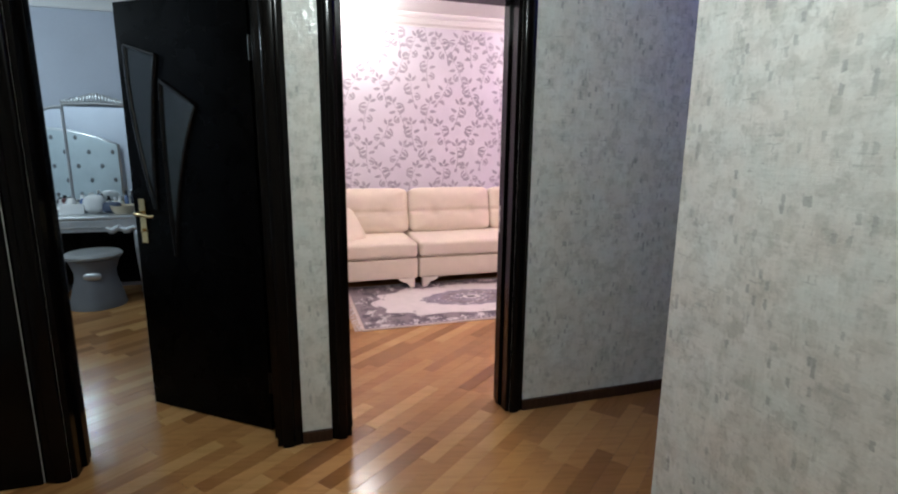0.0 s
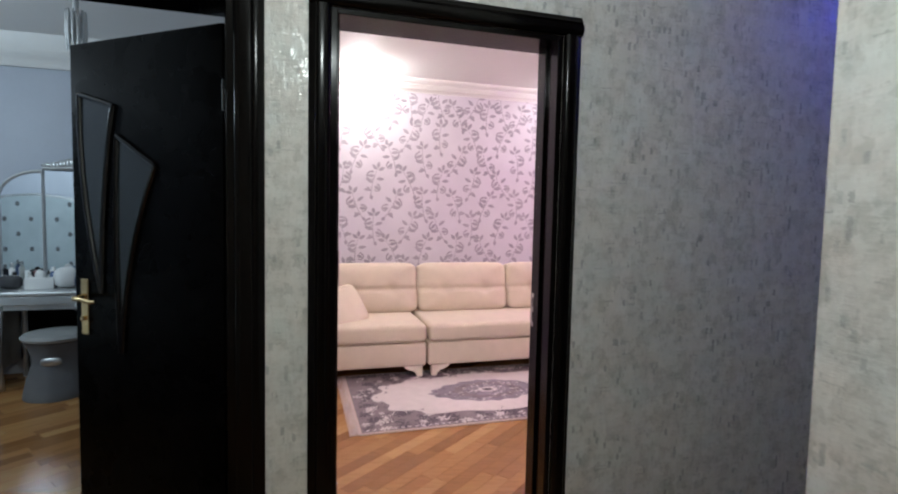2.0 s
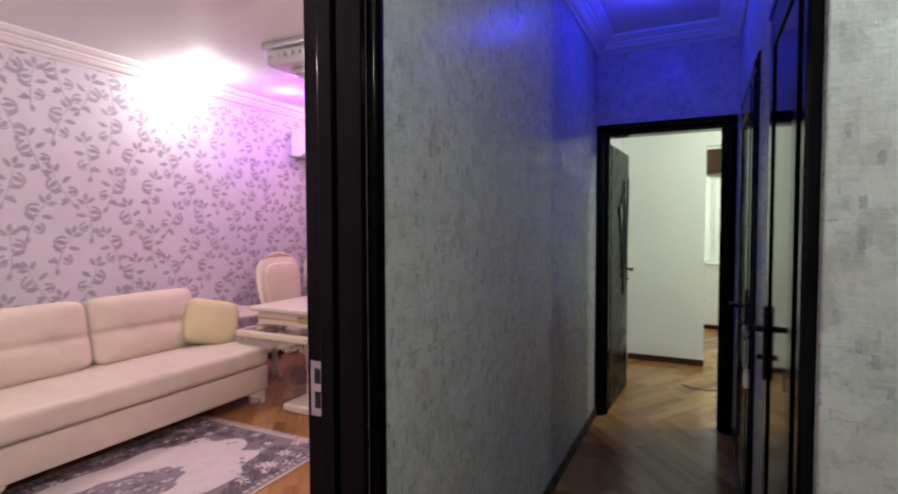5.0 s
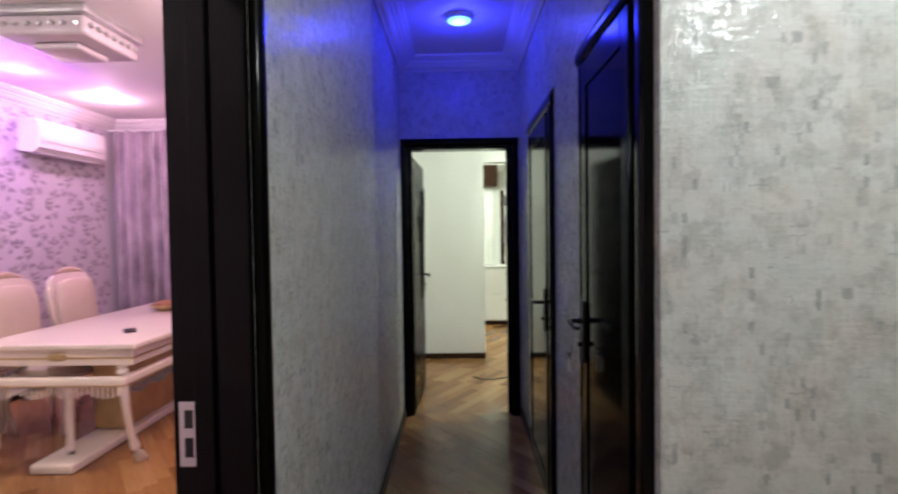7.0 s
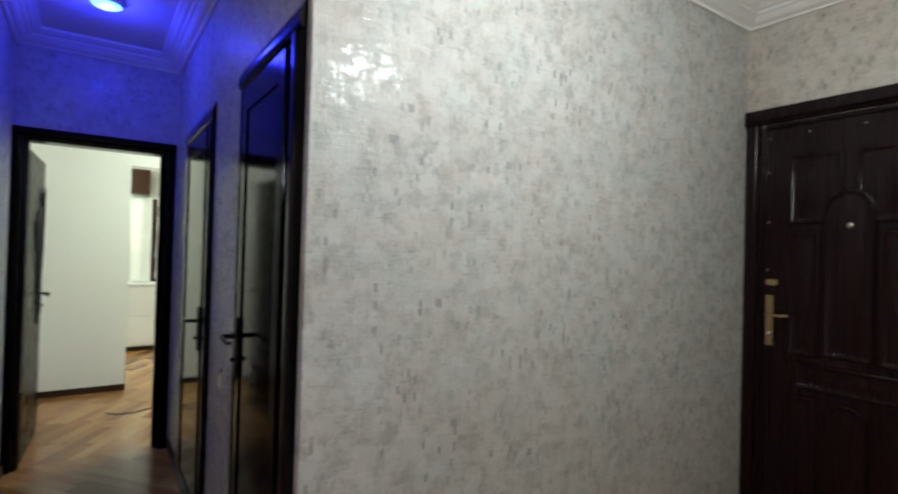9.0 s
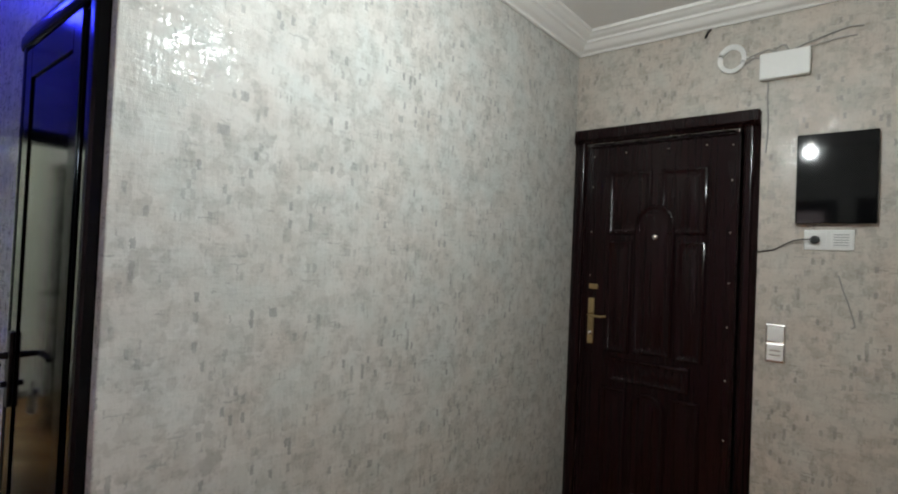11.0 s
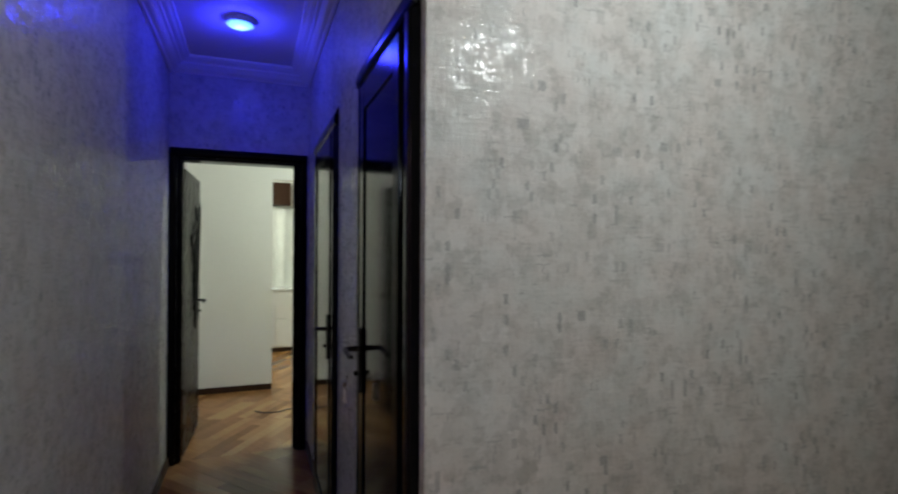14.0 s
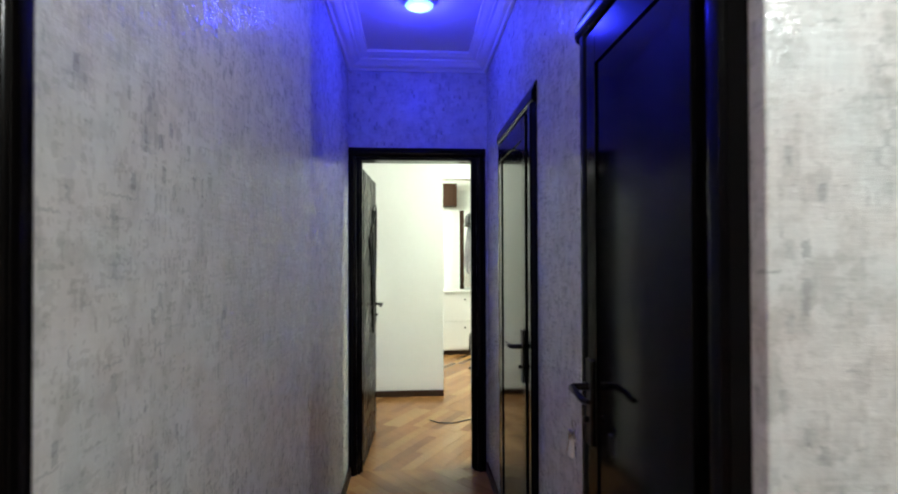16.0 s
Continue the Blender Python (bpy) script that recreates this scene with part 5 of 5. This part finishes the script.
part("tissue", puff(B(), 0.04, 0.07, 0.08, (0, 0, 0.10), 0.9, None, (), 12, 8), PLASTIC, tp, smooth="all")
fc = thing("folded_cloth", pose(-2.93, -1.76, 0.7352, 0, 0, 20), "crumpled white cloth lying on the vanity table", "cloth")
part("fold", puff(B(), 0.13, 0.17, 0.16, (0, 0, 0.08), 0.75, None, (), 28, 16), PLASTIC, fc, smooth="all")
for py, col, word in ((-1.63, (0.06, 0.075, 0.12), "dark blue"), (-2.12, (0.04, 0.04, 0.045), "black")):
    po = thing("cosmetic_pouch", pose(-2.92, py, 0.7352, 0, 0, -12), word + " cosmetic pouch lying on the vanity table", "pouch", "pouches on the vanity")
    part("bag", puff(B(), 0.10, 0.15, 0.10, (0, 0, 0.05), 0.6, None, (), 28, 16), plain("pouch_" + word.replace(" ", "_"), col, 0.6), po, smooth="all")
    part("zip", tube(B(), [(0.0, -0.06, 0.098), (0.0, 0.0, 0.102), (0.0, 0.06, 0.098)], 0.003, 6), CHROME, po, "metal zip", smooth=True)
# stool
st = thing("vanity_stool", pose(-2.62, -1.72, 0), "round grey velvet stool with a waisted skirt", "stool")
part("cushion", lathe(B(), [(0.17, 0.405), (0.205, 0.415), (0.212, 0.435), (0.19, 0.455), (0.06, 0.46)], seg=32), plain("pale_grey_velvet", (0.27, 0.275, 0.27), 0.7, vary=0.12, scale=50, bump=0.3), st, "pale grey velvet seat", smooth=True)
skirt = [(0.205, 0.0), (0.206, 0.012), (0.196, 0.06), (0.176, 0.15), (0.150, 0.24), (0.150, 0.29), (0.170, 0.36), (0.192, 0.404)]
sk = lathe(B(), skirt, seg=48)
for v in sk.verts:
    a = math.atan2(v.co.y, v.co.x)
    v.co.xy *= 1 + 0.02 * math.sin(24 * a)
part("skirt", sk, VELVET, st, smooth=True)
part("bow", puff(B(), 0.03, 0.13, 0.06, (0.152, 0.02, 0.275), 0.7, None, (), 14, 8), SILVER, st, "silver bow", smooth="all")
# bed against the inner wall, seen in the mirror
bd = thing("bed", pose(0, -0.55, 0), "double bed with a high silver-blue tufted headboard", "bed")
PALE = plain("silver_blue_velvet", (0.40, 0.46, 0.48), 0.6, vary=0.1, scale=40, bump=0.2)
hx = -WALL_T - 0.02
top = [(-3.55, 0.25), (-3.55, 1.28)] + [(-3.55 + 1.75 * k / 14, 1.28 + 0.20 * math.sin(math.pi * k / 14)) for k in range(1, 14)] + [(-1.80, 1.28), (-1.80, 0.25)]
hbm = prism(B(), top, -0.09, 0.0)
hbm.transform(pose(hx, 0, 0) @ Matrix(((0, 0, 1, 0), (1, 0, 0, 0), (0, 1, 0, 0), (0, 0, 0, 1))))
hbd = part("headboard", hbm, PALE, bd, smooth=True)
for r_ in range(5):
    for c_ in range(6):
        yy, zz = -3.40 + 0.28 * c_ + (0.14 if r_ % 2 else 0.0), 0.62 + 0.19 * r_
        if zz < 1.30 + 0.12 * math.sin(math.pi * (yy + 3.55) / 1.75):
            part("tuft_button", puff(B(), 0.02, 0.045, 0.06, (hx - 0.094, yy, zz), 0.9, None, (), 10, 6), VELVET, hbd, smooth="all")
part("headboard_frame", tube(B(), [(hx - 0.05, y, z + 0.012) for y, z in top], 0.022, 8), SILVER, bd, "silver carved rim", smooth="all")
part("base", box(B(), -2.15, -3.5, 0.08, hx - 0.095, -1.85, 0.32, 0.02, 3), PALE, bd, smooth=True)
part("mattress", box(B(), -2.13, -3.48, 0.32, hx - 0.096, -1.87, 0.55, 0.05, 4), PLASTIC, bd, smooth=True)
for x, y in ((-2.1, -3.45), (-2.1, -1.9), (-0.4, -3.45), (-0.4, -1.9)):
    part("leg", lathe(B(), [(0.025, 0), (0.03, 0.08)], (x, y, 0), 12), SILVER, bd, smooth=True)
# red cloth hanging at the door edge
rc = thing("red_cloth", pose(-2.42, -1.33, 0), "small red cloth hanging from the vanity's edge", "cloth")
part("fold", puff(B(), 0.03, 0.05, 0.24, (-0.27, 0.0, 0.56), 0.6, None, (), 14, 10), plain("red_cloth", (0.30, 0.03, 0.03), 0.8), rc, smooth="all")
# pendant lamp
pd = thing("bedroom_pendant", pose(-1.65, -1.22, 2.68), "silver crystal pendant lamp in the bedroom", "pendant lamp")
part("rose", lathe(B(), [(0.06, -0.03), (0.07, -0.001), (0.02, -0.001)], seg=20), SILVER, pd, smooth=True)
part("stem", lathe(B(), [(0.012, -0.25), (0.016, -0.2), (0.01, -0.031)], seg=12), SILVER, pd, smooth=True)
for k in range(12):
    a = k * math.pi / 6
    part("crystal_drop", lathe(B(), [(0.003, -0.42 - 0.04 * (k % 2)), (0.011, -0.36), (0.008, -0.26), (0.004, -0.24)], (0.045 * math.cos(a), 0.045 * math.sin(a), 0), 8), SILVER, pd, smooth=True)

# ---- end rooms ----
wi = thing("window_1", pose(0.75, 8.08, 0), "white framed window with dark night glass", "window", kind="structure")
part("window_frame", box(box(box(box(box(B(), 0, 0, 0.9, 0.06, 0.06, 2.25), 0.94, 0, 0.9, 1.0, 0.06, 2.25), 0.06, 0, 0.9, 0.94, 0.06, 0.96), 0.06, 0, 2.19, 0.94, 0.06, 2.25), 0.47, 0, 0.96, 0.53, 0.06, 2.19), PLASTIC, wi)
part("pane", box(B(), 0.06, 0.03, 0.96, 0.94, 0.036, 2.19), BLACKGLOSS, wi)
part("window_sill", box(B(), -0.05, -0.12, 0.87, 1.05, 0.0, 0.9, 0.004), PLASTIC, wi)
kc = thing("wall_cabinet", pose(0.82, 7.72, 0), "dark brown wall cabinet high up beside the window", "cabinet")
part("body", box(B(), -0.25, 0.05, 2.085, 0.22, 0.349, 2.41, 0.004), BASE, kc)
lc = thing("low_cabinet", pose(0.55, 7.57, 0), "white low cabinet with small dark knobs", "cabinet")
part("body", box(B(), -0.15, 0.05, 0.06, 1.1, 0.499, 0.86, 0.004), PLASTIC, lc)
part("plinth", box(B(), -0.13, 0.08, 0.0, 1.08, 0.48, 0.059), BASE, lc)
part("worktop", box(B(), -0.17, 0.02, 0.8605, 1.12, 0.499, 0.885, 0.004), PLASTIC, lc)
for x in (-0.14, 0.28, 0.70):
    for z0, z1 in ((0.08, 0.46), (0.47, 0.85)):
        f = part("drawer_front", box(B(), x, 0.034, z0, x + 0.40, 0.0495, z1, 0.003), PLASTIC, lc)
        part("knob", lathe(B(), [(0.008, 0), (0.006, 0.01), (0.013, 0.02), (0.008, 0.026)], (x + 0.30, 0.034, z1 - 0.08), 12, pose(0, 0, 0, 90)), DARKMETAL, f, smooth=True)
cu2 = thing("kitchen_curtain", pose(1.22, 7.50, 0), "light beige curtain hanging at the kitchen window", "curtain")
part("drape", folds(-0.02, 0.55, 0.78, 2.32, 6, 0.02, 5), plain("beige_voile", (0.62, 0.56, 0.49), 0.8), cu2, smooth="all")
cu4 = thing("net_curtain", pose(0.70, 7.95, 0), "white net curtain drawn across the window", "curtain")
part("drape", folds(0.0, 1.1, 0.9, 2.33, 5, 0.012, 9), plain("white_net", (0.72, 0.74, 0.70), 0.8), cu4, smooth="all")
cu3 = thing("dark_curtain_tie", pose(1.08, 7.48, 0), "narrow dark curtain strip beside the window", "curtain")
part("drape", folds(-0.03, 0.03, 0.92, 2.0, 1, 0.012, 6), BASE, cu3, smooth="all")
# coat stand behind the corridor-end door frame
hk = thing("coat_stand", pose(1.20, 6.52, 0), "slim dark coat stand carrying a cap, a scarf and a robe", "coat stand")
part("pole", lathe(B(), [(0.016, 0.03), (0.014, 1.0), (0.012, 1.86), (0.02, 1.88), (0.008, 1.92)], seg=12), DARKMETAL, hk, smooth=True)
for a in (0, 120, 240):
    part("foot", tube(B(), [(0, 0, 0.10), (0.12 * math.cos(radians(a)), 0.12 * math.sin(radians(a)), 0.05), (0.22 * math.cos(radians(a)), 0.22 * math.sin(radians(a)), 0.012)], 0.011, 8), DARKMETAL, hk, smooth=True)
for a in (30, 150, 210, 330):
    part("hook", tube(B(), [(0, 0, 1.76), (0.07 * math.cos(radians(a)), 0.07 * math.sin(radians(a)), 1.75), (0.10 * math.cos(radians(a)), 0.10 * math.sin(radians(a)), 1.80)], 0.006, 6), DARKMETAL, hk, smooth=True)
cp = thing("cap", pose(1.09, 6.46, 1.80), "black cap hanging on the coat stand", "cap")
part("crown", puff(B(), 0.15, 0.20, 0.17, (0, 0, 0), 0.75), BLACK, cp, smooth="all")
part("brim", puff(B(), 0.16, 0.14, 0.03, (-0.02, -0.11, -0.07), 0.7, None, (), 20, 10), BLACK, cp, smooth="all")
PATTERN = plain("patterned_scarf", (0.30, 0.28, 0.30), 0.9, vary=0.75, scale=30, bump=0.3)


def hung(w, z0, z1, depth, seed):
    """A cloth gathered at its top, falling in folds and widening to an uneven hem."""
    bm = B()
    r = random.Random(seed)
    n, m_ = 36, 12
    ph0 = r.uniform(0, 6)
    for off in (0.0, 0.006):
        g = []
        for i in range(n + 1):
            u = i / n * 2 - 1
            col = []
            for j in range(m_ + 1):
                k = j / m_
                sp = w / 2 * (0.35 + 0.65 * k ** 0.6)
                col.append(bm.verts.new((sp * u, off + depth * (0.4 + 0.6 * k) * math.sin(9 * u + ph0 + k), z1 + (z0 + 0.05 * math.sin(4 * u + ph0) - z1) * k - 0.03 * abs(u) * (1 - k))))
            g.append(col)
        for i in range(n):
            for j in range(m_):
                q = (g[i][j], g[i][j + 1], g[i + 1][j + 1], g[i + 1][j])
                bm.faces.new(q if off == 0 else q[::-1])
    return bm


sc = thing("scarf", pose(1.08, 6.42, 0), "black and white patterned scarf hanging on the coat stand", "scarf")
part("cloth", hung(0.16, 1.22, 1.76, 0.018, 2), PATTERN, sc, smooth="all")
rb = thing("robe", pose(1.20, 6.60, 0), "white bathrobe hanging on the coat stand", "robe")
part("cloth", hung(0.36, 1.05, 1.78, 0.03, 3), plain("white_robe", (0.66, 0.62, 0.58), 0.9), rb, smooth="all")
bk2 = thing("laundry_bag", pose(1.26, 7.15, 0), "white laundry bag with a dark curved handle on the floor", "bag")
part("sack", puff(B(), 0.30, 0.30, 0.34, (0.06, 0, 0.17), 0.6), PLASTIC, bk2, smooth="all")
part("handle", tube(B(), [(-0.10 + 0.02 * math.cos(a), 0.0 + 0.1 * math.cos(a), 0.16 + 0.20 * math.sin(a)) for a in [i * math.pi / 10 for i in range(11)]], 0.014, 8), BLACK, bk2, smooth=True)
cb = thing("floor_cable", pose(0, 0, 0), "thin dark cable lying on the wooden floor", "cable")
part("strand", tube(B(), [(0.55, 4.80, 0.004), (0.62, 4.72, 0.004), (0.74, 4.70, 0.004), (0.88, 4.78, 0.004), (1.0, 4.76, 0.004)], 0.004, 6), BLACK, cb, smooth=True)

# ---- floor ----
bm = B()
box(bm, LIV_X - 0.15, -4.35, -0.10, ENTRY_X + 0.4, 8.22, -0.0012)
floor = structure("floor", bm, BASE, "oak strip parquet floor laid on the slant, satin varnish", "floor")
WOOD1, WOOD2 = wood_floor("oak_stave", True), wood_floor("oak_parquet", False)
SL, SW_ = 0.52, 0.078


def clip(poly, axis, at, keep_less):
    out = []
    for k in range(len(poly)):
        p, q = poly[k - 1], poly[k]
        pi, qi = (p[axis] <= at) == keep_less, (q[axis] <= at) == keep_less
        if pi != qi:
            f = (at - p[axis]) / (q[axis] - p[axis])
            out.append((p[0] + f * (q[0] - p[0]), p[1] + f * (q[1] - p[1])))
        if qi:
            out.append(q)
    return out


verts, faces = [], []
stave_mesh = bpy.data.meshes.new("stave")
g, tz = 0.0002, 0.0
corner = [(-SL / 2 + g, -SW_ / 2 + g), (SL / 2 - g, -SW_ / 2 + g), (SL / 2 - g, SW_ / 2 - g), (-SL / 2 + g, SW_ / 2 - g)]
vv = [(x, y, -0.0012) for x, y in corner] + [(x - math.copysign(0.0006, x), y - math.copysign(0.0006, y), tz) for x, y in corner]
ff = [(4, 5, 6, 7)] + [(k, (k + 1) % 4, 4 + (k + 1) % 4, 4 + k) for k in range(4)]
stave_mesh.from_pydata(vv, [], ff)
stave_mesh.materials.append(WOOD1)
near = 0
r7 = random.Random(2)
shift = [r7.random() for _ in range(64)]
for zone, ang in ((0, 128.0), (1, 58.0)):
    ca, sa = math.cos(radians(ang)), math.sin(radians(ang))
    for i in range(-30, 30):
        for j in range(-130, 130):
            u, v = (i + shift[j % 64]) * SL, j * SW_
            x, y = u * ca - v * sa - 0.3, u * sa + v * ca + 2.0
            inside = (LIV_X < x < -0.1 and -4.2 < y < LIV_Y) or (-0.2 <= x < ENTRY_X + 0.1 and SOUTH_Y - 0.2 < y < HALL_Y + 0.1) or (-0.2 <= x < 1.0 and HALL_Y < y < 4.05) or (-0.1 < x < 2.5 and 3.6 < y < 8.3)
            if not inside or x < BED_X - 0.1 and y < PART_Y:
                continue
            if zone == 0 and (y > 4.05 and x > -0.3) or zone == 1 and (y < 3.54 or x < -0.3):
                continue
            quad = [(x + a * ca - b_ * sa, y + a * sa + b_ * ca) for a, b_ in corner]
            touches = x > -0.35 and any((q[1] > 3.80) != (zone == 1) for q in quad)
            if not touches and zone == 0 and near < 300 and -1.3 < x < 1.75 and -0.75 < y < 1.5:
                ob = new("stave", stave_mesh)
                ob.location, ob.rotation_euler = (x, y, r7.uniform(-0.0004, 0.0004)), (0, 0, radians(ang))
                ob.parent = floor
                near += 1
                continue
            if touches:
                quad = clip(quad, 1, 3.80, zone == 0)
                if len(quad) < 3:
                    continue
            cx, cy = sum(q[0] for q in quad) / len(quad), sum(q[1] for q in quad) / len(quad)
            n0, n = len(verts), len(quad)
            h = r7.uniform(-0.0004, 0.0004)
            verts += [(px, py, -0.0012) for px, py in quad] + [(px + (cx - px) * 0.004, py + (cy - py) * 0.004, h) for px, py in quad]
            faces.append(tuple(n0 + n + k for k in range(n)))
            faces += [(n0 + k, n0 + (k + 1) % n, n0 + n + (k + 1) % n, n0 + n + k) for k in range(n)]
me = bpy.data.meshes.new("parquet")
me.from_pydata(verts, [], faces)
me.materials.append(WOOD2)
pq = new("parquet", me)
pq.parent = floor
tagged(pq, "rows of oak parquet staves", kind="stuff")
